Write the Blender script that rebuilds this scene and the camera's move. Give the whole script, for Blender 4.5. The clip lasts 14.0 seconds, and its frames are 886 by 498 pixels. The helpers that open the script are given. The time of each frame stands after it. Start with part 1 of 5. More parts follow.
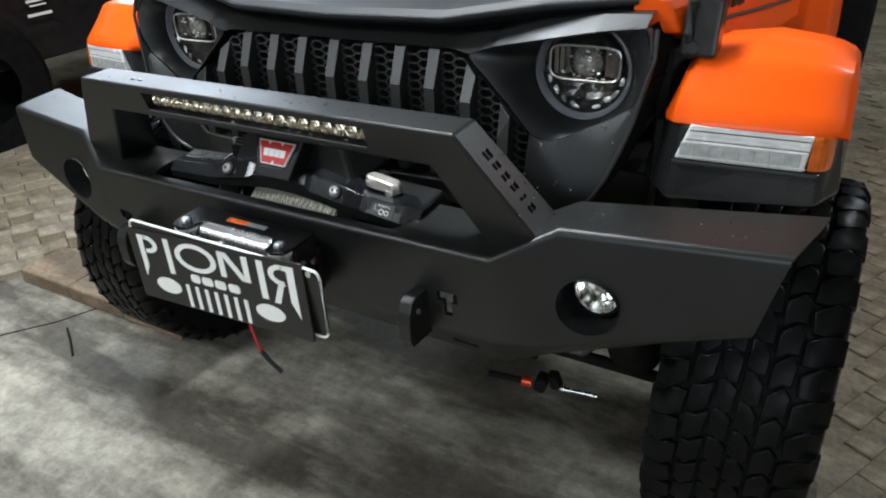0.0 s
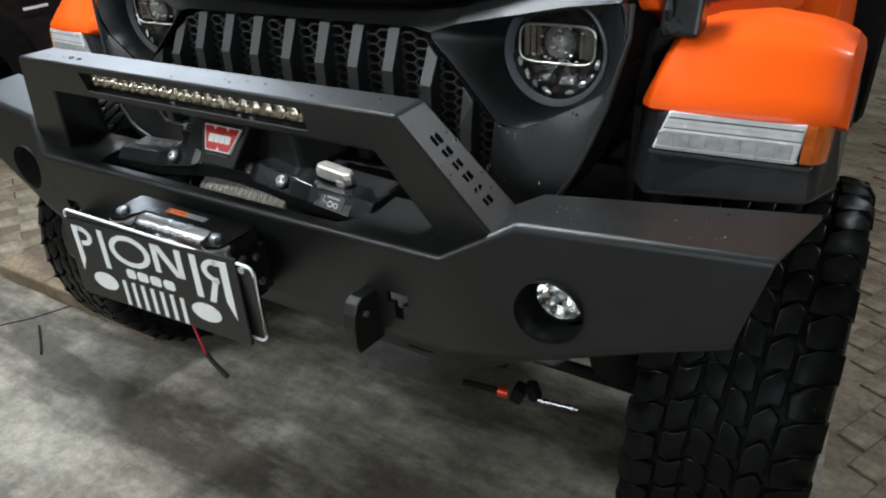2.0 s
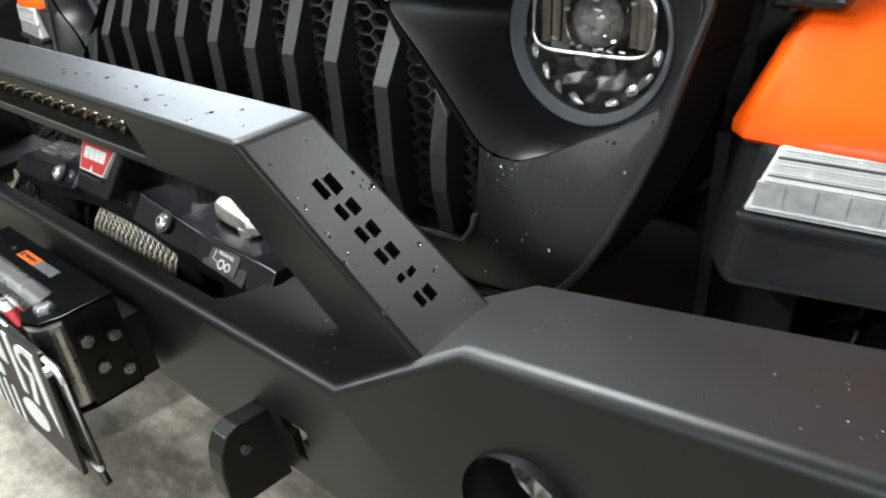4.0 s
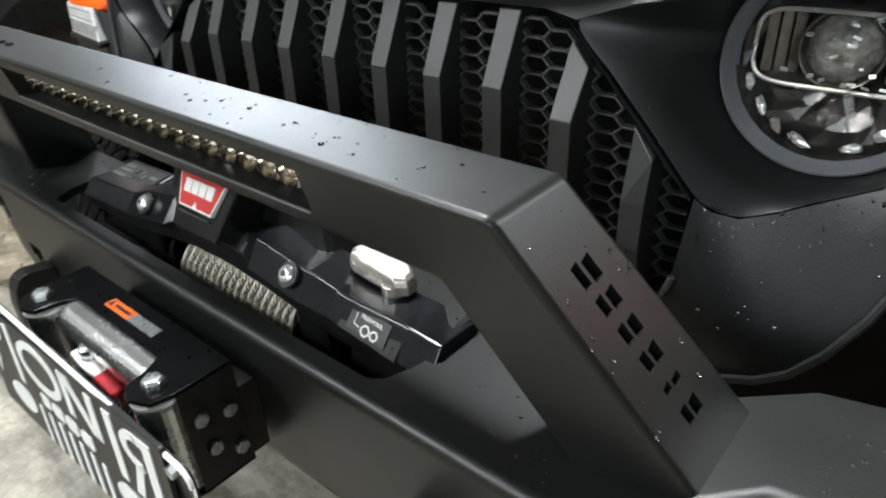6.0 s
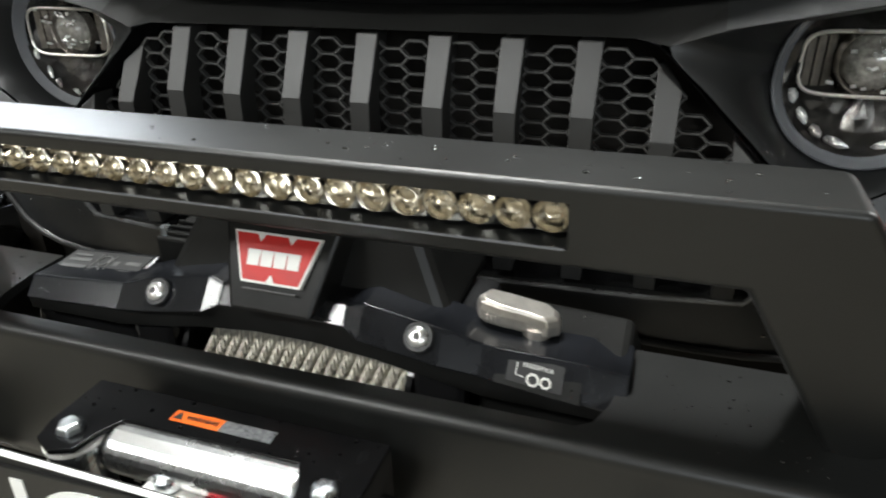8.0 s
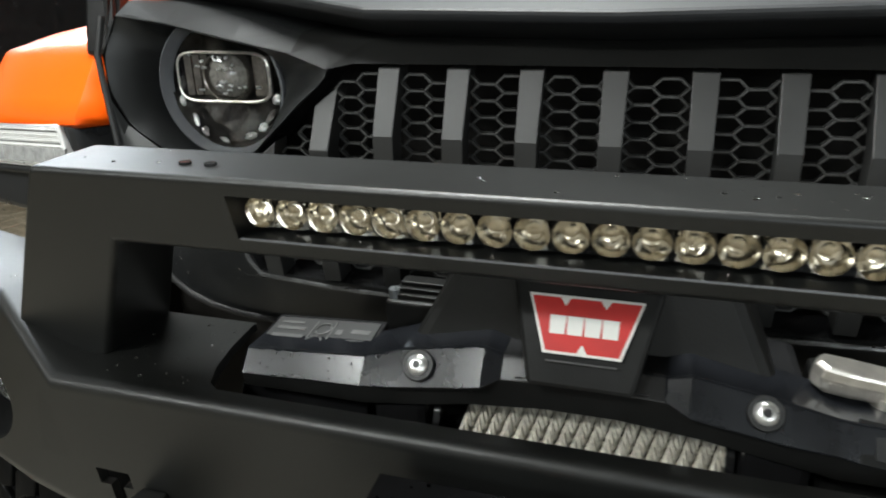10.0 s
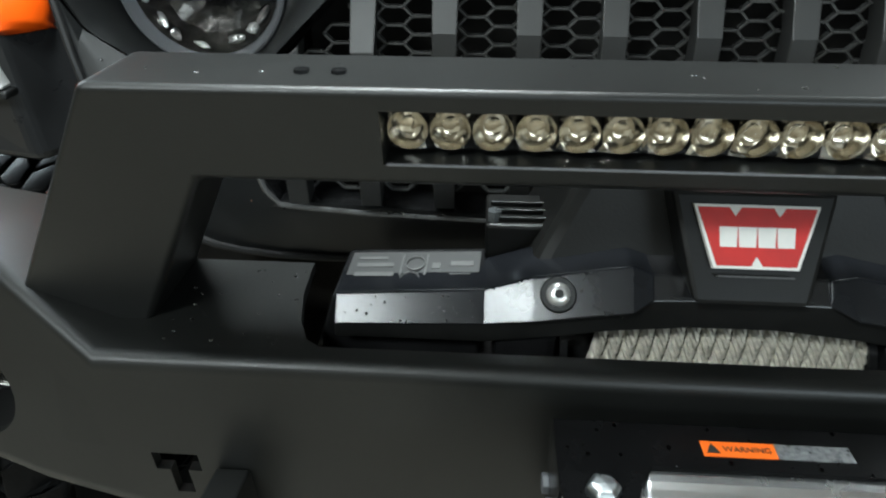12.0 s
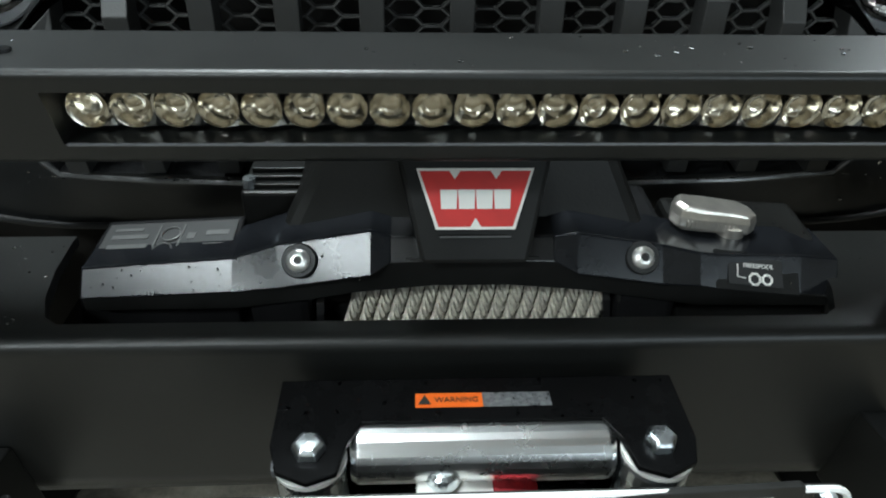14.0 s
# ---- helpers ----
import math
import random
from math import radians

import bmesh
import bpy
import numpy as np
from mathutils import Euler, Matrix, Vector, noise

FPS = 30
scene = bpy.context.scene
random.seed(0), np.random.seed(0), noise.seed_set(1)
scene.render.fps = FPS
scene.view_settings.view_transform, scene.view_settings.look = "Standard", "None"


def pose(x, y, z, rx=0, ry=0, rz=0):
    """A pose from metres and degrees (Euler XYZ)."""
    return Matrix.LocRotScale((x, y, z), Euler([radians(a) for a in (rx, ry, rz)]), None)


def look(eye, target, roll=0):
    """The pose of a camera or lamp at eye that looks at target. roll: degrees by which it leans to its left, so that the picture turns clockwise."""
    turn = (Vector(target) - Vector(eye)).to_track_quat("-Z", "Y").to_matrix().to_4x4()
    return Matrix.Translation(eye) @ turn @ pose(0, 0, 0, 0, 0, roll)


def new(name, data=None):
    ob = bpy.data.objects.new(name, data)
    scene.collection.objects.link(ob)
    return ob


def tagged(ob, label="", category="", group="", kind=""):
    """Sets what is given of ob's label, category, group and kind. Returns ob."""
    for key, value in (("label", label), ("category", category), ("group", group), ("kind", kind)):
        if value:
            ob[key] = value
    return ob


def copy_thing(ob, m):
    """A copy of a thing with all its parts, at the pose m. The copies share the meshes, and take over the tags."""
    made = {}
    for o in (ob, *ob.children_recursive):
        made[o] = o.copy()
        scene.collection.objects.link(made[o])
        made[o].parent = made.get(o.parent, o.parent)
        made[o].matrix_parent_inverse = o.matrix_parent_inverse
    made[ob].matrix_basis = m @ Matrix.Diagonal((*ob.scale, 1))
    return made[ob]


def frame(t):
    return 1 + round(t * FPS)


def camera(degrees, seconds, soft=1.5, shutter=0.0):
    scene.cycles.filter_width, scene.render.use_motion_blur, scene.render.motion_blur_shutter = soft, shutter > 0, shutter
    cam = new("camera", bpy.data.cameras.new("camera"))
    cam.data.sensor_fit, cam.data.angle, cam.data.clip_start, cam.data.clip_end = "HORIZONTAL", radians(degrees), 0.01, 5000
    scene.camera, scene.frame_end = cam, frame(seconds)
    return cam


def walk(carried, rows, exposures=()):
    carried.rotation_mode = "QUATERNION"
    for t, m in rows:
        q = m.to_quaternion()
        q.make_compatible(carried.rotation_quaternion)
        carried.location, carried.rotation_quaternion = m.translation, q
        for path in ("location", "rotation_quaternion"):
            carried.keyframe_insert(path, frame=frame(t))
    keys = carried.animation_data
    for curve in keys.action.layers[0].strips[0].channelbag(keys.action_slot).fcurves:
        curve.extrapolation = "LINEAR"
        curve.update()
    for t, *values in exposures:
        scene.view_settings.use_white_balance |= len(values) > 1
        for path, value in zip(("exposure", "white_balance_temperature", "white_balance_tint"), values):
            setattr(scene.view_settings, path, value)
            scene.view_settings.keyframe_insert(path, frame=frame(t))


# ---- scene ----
cam = camera(65.9, 14.0, soft=2.0, shutter=0.4)
PATH = [
    (0, (0.871, -0.768, 1.326), (-0.011, 0.712, 0.31), -3.4),
    (0.5, (0.893, -0.69, 1.293), (-0.047, 0.76, 0.285), -3.6),
    (1, (0.923, -0.649, 1.283), (-0.015, 0.804, 0.279), -3.2),
    (1.5, (0.924, -0.639, 1.262), (-0.004, 0.819, 0.256), -3.1),
    (2, (0.909, -0.646, 1.255), (-0.011, 0.821, 0.254), -3.1),
    (2.4, (0.901, -0.607, 1.242), (-0.035, 0.863, 0.261), -3.3),
    (2.5, (0.895, -0.591, 1.254), (-0.023, 0.874, 0.249), -3.2),
    (2.7, (0.886, -0.542, 1.245), (-0.036, 0.919, 0.236), -3.3),
    (4.8, (0.771, -0.117, 1.096), (-0.536, 1.035, 0.114), -4.1),
    (5, (0.756, -0.126, 1.105), (-0.565, 1.013, 0.126), -3.8),
    (5.5, (0.684, -0.173, 1.112), (-0.633, 0.965, 0.127), -4.1),
    (6, (0.606, -0.206, 1.132), (-0.554, 1.078, 0.129), -3.4),
    (6.5, (0.524, -0.228, 1.109), (-0.451, 1.192, 0.092), -2.8),
    (7, (0.455, -0.28, 1.112), (-0.289, 1.287, 0.117), -1.7),
    (7.5, (0.386, -0.317, 1.111), (-0.224, 1.343, 0.177), -0.9),
    (8, (0.31, -0.345, 1.114), (-0.279, 1.352, 0.236), -1.1),
    (8.5, (0.241, -0.364, 1.113), (-0.346, 1.356, 0.278), -1.4),
    (9, (0.172, -0.374, 1.107), (-0.402, 1.377, 0.331), -1.4),
    (9.2, (0.144, -0.379, 1.111), (-0.424, 1.38, 0.346), -1.5),
    (11.3, (-0.162, -0.304, 1.072), (-0.52, 1.479, 0.24), -0.5),
    (11.5, (-0.186, -0.309, 1.069), (-0.465, 1.459, 0.176), -0.4),
    (12, (-0.189, -0.321, 1.082), (-0.304, 1.4, 0.07), -0.0),
    (12.5, (-0.145, -0.321, 1.079), (-0.184, 1.375, 0.02), 0.2),
    (13, (-0.096, -0.312, 1.078), (-0.06, 1.357, -0.024), 1.2),
    (13.5, (-0.034, -0.303, 1.081), (0.018, 1.338, -0.061), 1.1),
    (14, (-0.047, -0.322, 1.104), (0.046, 1.315, -0.042), 1.4),
]
walk(cam, [(t, look(eye, target, roll)) for t, eye, target, roll in PATH],
     exposures=[(0, 0.52, 6220, 10), (1.5, 0.42, 6220, 10), (2.7, 0.48, 6280, 12), (4.8, 1.42, 6500, 11), (5.0, 1.38, 6500, 11), (5.5, 1.12, 6500, 11), (6.5, 0.92, 6450, 11), (7, 0.7, 6500, 11), (8, 1.02, 6750, 11), (9, 0.8, 6800, 11), (11.5, 0.82, 6300, 4), (12.5, 0.76, 6200, 4), (13.2, 0.50, 6150, 4), (14, 0.42, 6150, 4)])

G = -0.11  # ground level

# ---- world and lights: a night forecourt; unseen lamps added to match its light ----
world = bpy.data.worlds.new("night")
scene.world = world
world.use_nodes = True
world.node_tree.nodes["Background"].inputs[0].default_value = (0.56, 0.57, 0.52, 1)
world.node_tree.nodes["Background"].inputs[1].default_value = 0.5


def lamp(name, eye, target, sx, sy, watts, color):
    data = bpy.data.lights.new(name, "AREA")
    data.shape, data.size, data.size_y, data.energy, data.color = "RECTANGLE", sx, sy, watts, color
    ob = new(name, data)
    ob.matrix_world = look(eye, target)
    return ob


COOL, BLUE = (0.93, 0.98, 0.99), (0.82, 0.92, 1.0)
# Lamps out of view, placed where cast shadows, sheen and glints point.
lamp("tube_lamp", (-0.5, 0.5, 3.3), (-0.3, 0.4, 0), 1.4, 0.14, 88, COOL)
lamp("tube_lamp", (-4.5, 3.3, 2.8), (0, 0.0, 0.6), 2.0, 0.5, 64, BLUE)
lamp("tube_lamp", (-1.42, -2.3, 3.3), (-0.3, -0.1, 0.6), 0.9, 0.25, 40, (0.93, 0.98, 0.99))
lamp("tube_lamp", (-3.2, -2.8, 3.3), (-0.4, 0.0, 0.6), 0.6, 0.25, 22, (0.93, 0.98, 0.99))
# Unseen rear-right lamp added for highlights on tyre lugs and hoop leg.
lamp("tube_lamp", (3.3, 3.2, 3.2), (0.7, 0.5, 0.7), 0.25, 1.0, 50, COOL)
# Broad unseen panel added as front fill on pods, bumper and plate.
lamp("panel_lamp", (2.5, -4.6, 2.4), (0.4, 0.2, 0.8), 3.0, 1.2, 46, BLUE)
# Unseen lamp added behind the car for sheen on the hoop top.
lamp("tube_lamp", (-0.8, 7.0, 3.2), (0, 0.2, 0.9), 1.2, 0.3, 20, BLUE)
scene.view_settings.exposure = 0.0


# ---- materials ----
def surface(name, base, rough=0.5, metal=0.0, var=0.2, scale=12.0, bump=0.15, fine=500.0, coat=0.0, coat_rough=0.05, spec=0.5, rough_var=0.1, dist=0.0008):
    m = bpy.data.materials.new(name)
    m.use_nodes = True
    nt = m.node_tree
    b = nt.nodes["Principled BSDF"]
    tc = nt.nodes.new("ShaderNodeTexCoord")
    n1, n2 = nt.nodes.new("ShaderNodeTexNoise"), nt.nodes.new("ShaderNodeTexNoise")
    n1.inputs["Scale"].default_value, n1.inputs["Detail"].default_value, n1.inputs["Roughness"].default_value = scale, 6, 0.62
    n2.inputs["Scale"].default_value, n2.inputs["Detail"].default_value = fine, 3
    nt.links.new(tc.outputs["Object"], n1.inputs["Vector"])
    nt.links.new(tc.outputs["Object"], n2.inputs["Vector"])
    ramp = nt.nodes.new("ShaderNodeValToRGB")
    ramp.color_ramp.elements[0].position, ramp.color_ramp.elements[1].position = 0.3, 0.7
    ramp.color_ramp.elements[0].color = (*[c * (1 - var) for c in base], 1)
    ramp.color_ramp.elements[1].color = (*[min(1, c * (1 + var)) for c in base], 1)
    nt.links.new(n1.outputs["Fac"], ramp.inputs["Fac"])
    nt.links.new(ramp.outputs["Color"], b.inputs["Base Color"])
    mr = nt.nodes.new("ShaderNodeMapRange")
    mr.inputs["To Min"].default_value, mr.inputs["To Max"].default_value = max(0.02, rough - rough_var), min(1, rough + rough_var)
    nt.links.new(n1.outputs["Fac"], mr.inputs["Value"])
    nt.links.new(mr.outputs["Result"], b.inputs["Roughness"])
    if bump:
        bp = nt.nodes.new("ShaderNodeBump")
        bp.inputs["Strength"].default_value, bp.inputs["Distance"].default_value = bump, dist
        nt.links.new(n2.outputs["Fac"], bp.inputs["Height"])
        nt.links.new(bp.outputs["Normal"], b.inputs["Normal"])
    b.inputs["Metallic"].default_value = metal
    b.inputs["Coat Weight"].default_value, b.inputs["Coat Roughness"].default_value = coat, coat_rough
    b.inputs["Specular IOR Level"].default_value = spec
    return m


def glassy(name, color, rough=0.02, ior=1.45):
    m = bpy.data.materials.new(name)
    m.use_nodes = True
    b = m.node_tree.nodes["Principled BSDF"]
    b.inputs["Base Color"].default_value = (*color, 1)
    b.inputs["Transmission Weight"].default_value, b.inputs["Roughness"].default_value, b.inputs["IOR"].default_value = 1, rough, ior
    return m


POWDER = surface("powder_coated_steel", (0.0078, 0.0082, 0.0077), 0.4, 0.0, 0.25, 9, 0.18, 700, spec=0.5, rough_var=0.06)
PLASTIC = surface("black_textured_plastic", (0.0105, 0.0112, 0.0115), 0.42, 0.0, 0.2, 14, 0.3, 600, spec=0.5)
SLATP = surface("dark_grey_plastic", (0.026, 0.026, 0.025), 0.46, 0.0, 0.15, 16, 0.25, 600)
GLOSSB = surface("gloss_black_paint", (0.011, 0.011, 0.0115), 0.24, 0.0, 0.3, 20, 0.06, 200)
MESHP = surface("glossy_mesh_plastic", (0.066, 0.066, 0.064), 0.3, 0.0, 0.2, 30, 0.1, 400)
FLAREP = surface("satin_flare_plastic", (0.026, 0.0265, 0.0275), 0.3, 0.0, 0.15, 12, 0.15, 500)
SIDEP = surface("dull_black_plastic", (0.012, 0.012, 0.0118), 0.6, 0.0, 0.25, 14, 0.2, 500, spec=0.0)
SATINB = surface("satin_black_paint", (0.008, 0.0086, 0.0102), 0.2, 0.0, 0.3, 20, 0.06, 200, rough_var=0.06, spec=0.3)
BRIGHT = surface("bright_zinc", (0.82, 0.82, 0.80), 0.30, 0.85, 0.15, 90, 0.2, 600)
WINCHB = surface("winch_black_plastic", (0.0085, 0.0085, 0.008), 0.4, 0.0, 0.3, 18, 0.15, 400, spec=0.22)
# Grey base is lifted to stand in for highlights on wet black plastic.
WETB = surface("wet_plastic_highlight_grey", (0.07, 0.07, 0.07), 0.14, 0.0, 0.3, 60, 0.3, 160)
FLANGEB = surface("flange_black_paint", (0.004, 0.004, 0.0042), 0.22, 0.0, 0.3, 30, 0.1, 300, spec=0.1)
NOSEP = surface("matt_black_plastic", (0.009, 0.009, 0.0085), 0.55, 0.0, 0.25, 14, 0.12, 600, spec=0.2)
HOODM = surface("satin_black_hood_wrap", (0.024, 0.025, 0.027), 0.5, 0.0, 0.15, 8, 0.08, 300)
ORANGE = surface("orange_car_paint", (0.93, 0.105, 0.004), 0.36, 0.0, 0.05, 6, 0.02, 900, coat=0.2, coat_rough=0.03, spec=0.22)
RUBBER = surface("tyre_rubber", (0.008, 0.008, 0.008), 0.55, 0.0, 0.35, 25, 0.5, 260, spec=0.06)
WETRUB = surface("wet_tread_rubber", (0.0055, 0.0055, 0.0055), 0.34, 0.0, 0.35, 30, 0.4, 240, rough_var=0.15, spec=0.07)
CHROME = surface("chrome", (0.86, 0.87, 0.87), 0.27, 1.0, 0.04, 30, 0.03, 300, rough_var=0.05)
ZINC = surface("zinc_plated_steel", (0.62, 0.66, 0.68), 0.28, 1.0, 0.25, 40, 0.15, 300, rough_var=0.12)
FOGCH = surface("fog_lamp_reflector", (0.80, 0.79, 0.76), 0.13, 1.0, 0.2, 80, 0.1, 400)
CASTSIL = surface("cast_aluminium", (0.72, 0.68, 0.62), 0.32, 0.9, 0.15, 60, 0.25, 500)
ROPE = surface("steel_wire_rope", (0.56, 0.53, 0.45), 0.42, 0.2, 0.3, 220, 0.4, 900)
RED = surface("red_enamel", (0.56, 0.022, 0.018), 0.5, 0.0, 0.12, 40, 0.05, 500)
WHITE = surface("white_paint", (0.80, 0.79, 0.75), 0.45, 0.0, 0.06, 40, 0.05, 500)
IVORY = surface("printed_white", (0.88, 0.88, 0.85), 0.5, 0.0, 0.05, 60, 0.0, 500)
PLATEB = surface("plate_black_paint", (0.014, 0.014, 0.013), 0.38, 0.0, 0.2, 18, 0.05, 300)
DIM = surface("grey_print", (0.06, 0.06, 0.058), 0.45, 0.0, 0.2, 200, 0.0, 500)
STICKO = surface("orange_label", (0.78, 0.13, 0.008), 0.42, 0.0, 0.06, 60, 0.0, 500)
STICKS = surface("silver_label", (0.30, 0.31, 0.32), 0.3, 0.7, 0.5, 260, 0.1, 400)
INK = surface("black_ink", (0.012, 0.012, 0.012), 0.5, 0.0, 0.1, 60, 0.0, 500)
STRAP = surface("red_webbing", (0.45, 0.02, 0.03), 0.8, 0.0, 0.3, 150, 0.6, 700)
BEZEL = surface("grey_bezel_plastic", (0.12, 0.124, 0.132), 0.36, 0.0, 0.1, 30, 0.1, 500)
DARK = surface("dark_underbody", (0.013, 0.012, 0.011), 0.75, 0.0, 0.4, 20, 0.4, 120, spec=0.12)
LAMPIN = surface("smoked_lamp_interior", (0.05, 0.047, 0.043), 0.22, 0.75, 0.3, 40, 0.05, 300)
SMOKEY = surface("brown_reflector", (0.17, 0.15, 0.13), 0.2, 0.7, 0.45, 90, 0.1, 300)
SHARD = surface("chrome_reflector", (0.46, 0.43, 0.415), 0.32, 0.88, 0.5, 70, 0.1, 300)
LENSG = surface("tinted_glass_lens", (0.15, 0.142, 0.125), 0.06, 0.0, 0.6, 120, 0.35, 200, coat=1.0)
WARMCH = surface("warm_chrome", (0.70, 0.66, 0.575), 0.14, 1.0, 0.15, 60, 0.05, 300)
STRIPM = surface("smoked_chrome", (0.30, 0.29, 0.26), 0.14, 0.9, 0.5, 90, 0.05, 300)
GOLD = surface("yellow_phosphor", (0.80, 0.50, 0.06), 0.4, 0.0, 0.1, 60, 0.0, 500)
AMBER = surface("amber_lamp_plastic", (0.62, 0.12, 0.012), 0.16, 0.0, 0.25, 60, 0.2, 160, coat=0.8)
MILKY = surface("frosted_lamp_plastic", (0.78, 0.78, 0.76), 0.25, 0.1, 0.12, 45, 0.3, 200, coat=0.5)
FROST = surface("frosted_light_guide", (0.50, 0.50, 0.49), 0.22, 0.2, 0.25, 60, 0.3, 200, coat=0.5)
CLEAR = glassy("clear_lens", (1, 1, 1), 0.0, 1.12)
LEDGLASS = glassy("led_lens_glass", (1.0, 0.975, 0.92), 0.10, 1.35)
WATER = glassy("water", (1, 1, 1), 0.0, 1.33)


def ground_material(name, base, dark, scale, spots):
    m = surface(name, base, 0.62, 0.0, 0.22, scale, 0.5, 180, rough_var=0.2, dist=0.002)
    nt = m.node_tree
    b = nt.nodes["Principled BSDF"]
    old = b.inputs["Base Color"].links[0].from_socket
    tc = nt.nodes.new("ShaderNodeTexCoord")
    mp = nt.nodes.new("ShaderNodeMapping")
    mp.inputs["Scale"].default_value = (spots * 0.45, spots * 1.6, spots)
    mp.inputs["Rotation"].default_value = (0, 0, radians(-38))
    n = nt.nodes.new("ShaderNodeTexNoise")
    n.inputs["Scale"].default_value, n.inputs["Detail"].default_value, n.inputs["Roughness"].default_value = 1.0, 9, 0.66
    r = nt.nodes.new("ShaderNodeValToRGB")
    r.color_ramp.elements[0].position, r.color_ramp.elements[1].position = 0.42, 0.58
    mx = nt.nodes.new("ShaderNodeMix")
    mx.data_type = "RGBA"
    nt.links.new(tc.outputs["Object"], mp.inputs["Vector"])
    nt.links.new(mp.outputs["Vector"], n.inputs["Vector"])
    nt.links.new(n.outputs["Fac"], r.inputs["Fac"])
    nt.links.new(r.outputs["Color"], mx.inputs["Factor"])
    mx.inputs["A"].default_value = (*dark, 1)
    nt.links.new(old, mx.inputs["B"])
    g = nt.nodes.new("ShaderNodeTexNoise")
    g.inputs["Scale"].default_value, g.inputs["Detail"].default_value, g.inputs["Roughness"].default_value = spots * 9, 8, 0.8
    gr = nt.nodes.new("ShaderNodeMapRange")
    gr.inputs["From Min"].default_value, gr.inputs["From Max"].default_value, gr.inputs["To Min"].default_value, gr.inputs["To Max"].default_value = 0.35, 0.65, 0.55, 1.25
    gm = nt.nodes.new("ShaderNodeMix")
    gm.data_type, gm.blend_type = "RGBA", "MULTIPLY"
    gm.inputs["Factor"].default_value = 1.0
    nt.links.new(tc.outputs["Object"], g.inputs["Vector"])
    nt.links.new(g.outputs["Fac"], gr.inputs["Value"])
    nt.links.new(mx.outputs["Result"], gm.inputs["A"])
    nt.links.new(gr.outputs["Result"], gm.inputs["B"])
    nt.links.new(gm.outputs["Result"], b.inputs["Base Color"])
    return m


CONCRETE = ground_material("stained_concrete", (0.43, 0.395, 0.325), (0.10, 0.088, 0.068), 3.0, 1.5)
PAVER = ground_material("concrete_paver", (0.33, 0.28, 0.20), (0.20, 0.165, 0.11), 6.0, 4.0)
KERB = ground_material("kerb_brick", (0.30, 0.22, 0.14), (0.14, 0.10, 0.06), 8.0, 5.0)
CEIL = surface("added_overhead_sheet", (0.30, 0.29, 0.27), 0.6, 0.0, 0.15, 2, 0.1, 30)
WALLM = surface("added_dark_wall", (0.05, 0.048, 0.045), 0.8, 0.0, 0.3, 1.5, 0.2, 40)


# ---- mesh helpers ----
def part(name, bm, material, parent=None, label="", bevel=0.0, smooth=False, segs=2):
    bmesh.ops.recalc_face_normals(bm, faces=bm.faces)
    me = bpy.data.meshes.new(name)
    if smooth:
        for f in bm.faces:
            f.smooth = True
    bm.to_mesh(me)
    bm.free()
    if smooth:
        me.set_sharp_from_angle(angle=radians(38))
    me.materials.append(material)
    ob = new(name, me)
    if parent is not None:
        ob.parent = parent
    if label:
        tagged(ob, label)
    if bevel:
        md = ob.modifiers.new("bevel", "BEVEL")
        md.width, md.segments, md.limit_method, md.angle_limit = bevel, segs, "ANGLE", radians(28)
    return ob


def thing(name, label, category, at=(0, 0, 0), group="", kind=""):
    ob = new(name)
    ob.empty_display_size = 0.05
    ob.location = at
    return tagged(ob, label, category, group, kind)


def add_solid(bm, a, b):
    """A closed solid between two loops of the same count."""
    va, vb = [bm.verts.new(p) for p in a], [bm.verts.new(p) for p in b]
    bm.faces.new(va)
    bm.faces.new(list(reversed(vb)))
    n = len(va)
    for i in range(n):
        bm.faces.new((va[i], vb[i], vb[(i + 1) % n], va[(i + 1) % n]))
    return bm


def solid(a, b):
    return add_solid(bmesh.new(), a, b)


def loft(loops, closed=True, caps=True):
    bm = bmesh.new()
    rows = [[bm.verts.new(p) for p in lp] for lp in loops]
    for r0, r1 in zip(rows, rows[1:]):
        n = len(r0)
        for i in range(n if closed else n - 1):
            j = (i + 1) % n
            bm.faces.new((r0[i], r0[j], r1[j], r1[i]))
    if caps and closed:
        bm.faces.new(rows[0])
        bm.faces.new(list(reversed(rows[-1])))
    return bm


def add_box(bm, c, s, m=None):
    vs = bmesh.ops.create_cube(bm, size=1.0)["verts"]
    bmesh.ops.scale(bm, vec=s, verts=vs)
    if m is not None:
        bmesh.ops.transform(bm, matrix=m, verts=vs)
    bmesh.ops.translate(bm, vec=c, verts=vs)
    return bm


def box(c, s, m=None):
    return add_box(bmesh.new(), c, s, m)


def turn(rx=0, ry=0, rz=0):
    return Euler([radians(a) for a in (rx, ry, rz)]).to_matrix().to_4x4()


def add_rod(bm, p0, p1, r0, r1=None, seg=20, caps=True):
    p0, p1 = Vector(p0), Vector(p1)
    d = p1 - p0
    m = Matrix.Translation((p0 + p1) / 2) @ d.to_track_quat("Z", "Y").to_matrix().to_4x4()
    bmesh.ops.create_cone(bm, cap_ends=caps, segments=seg, radius1=r0, radius2=r0 if r1 is None else r1, depth=d.length, matrix=m)
    return bm


def rod(p0, p1, r0, r1=None, seg=20, caps=True):
    return add_rod(bmesh.new(), p0, p1, r0, r1, seg, caps)


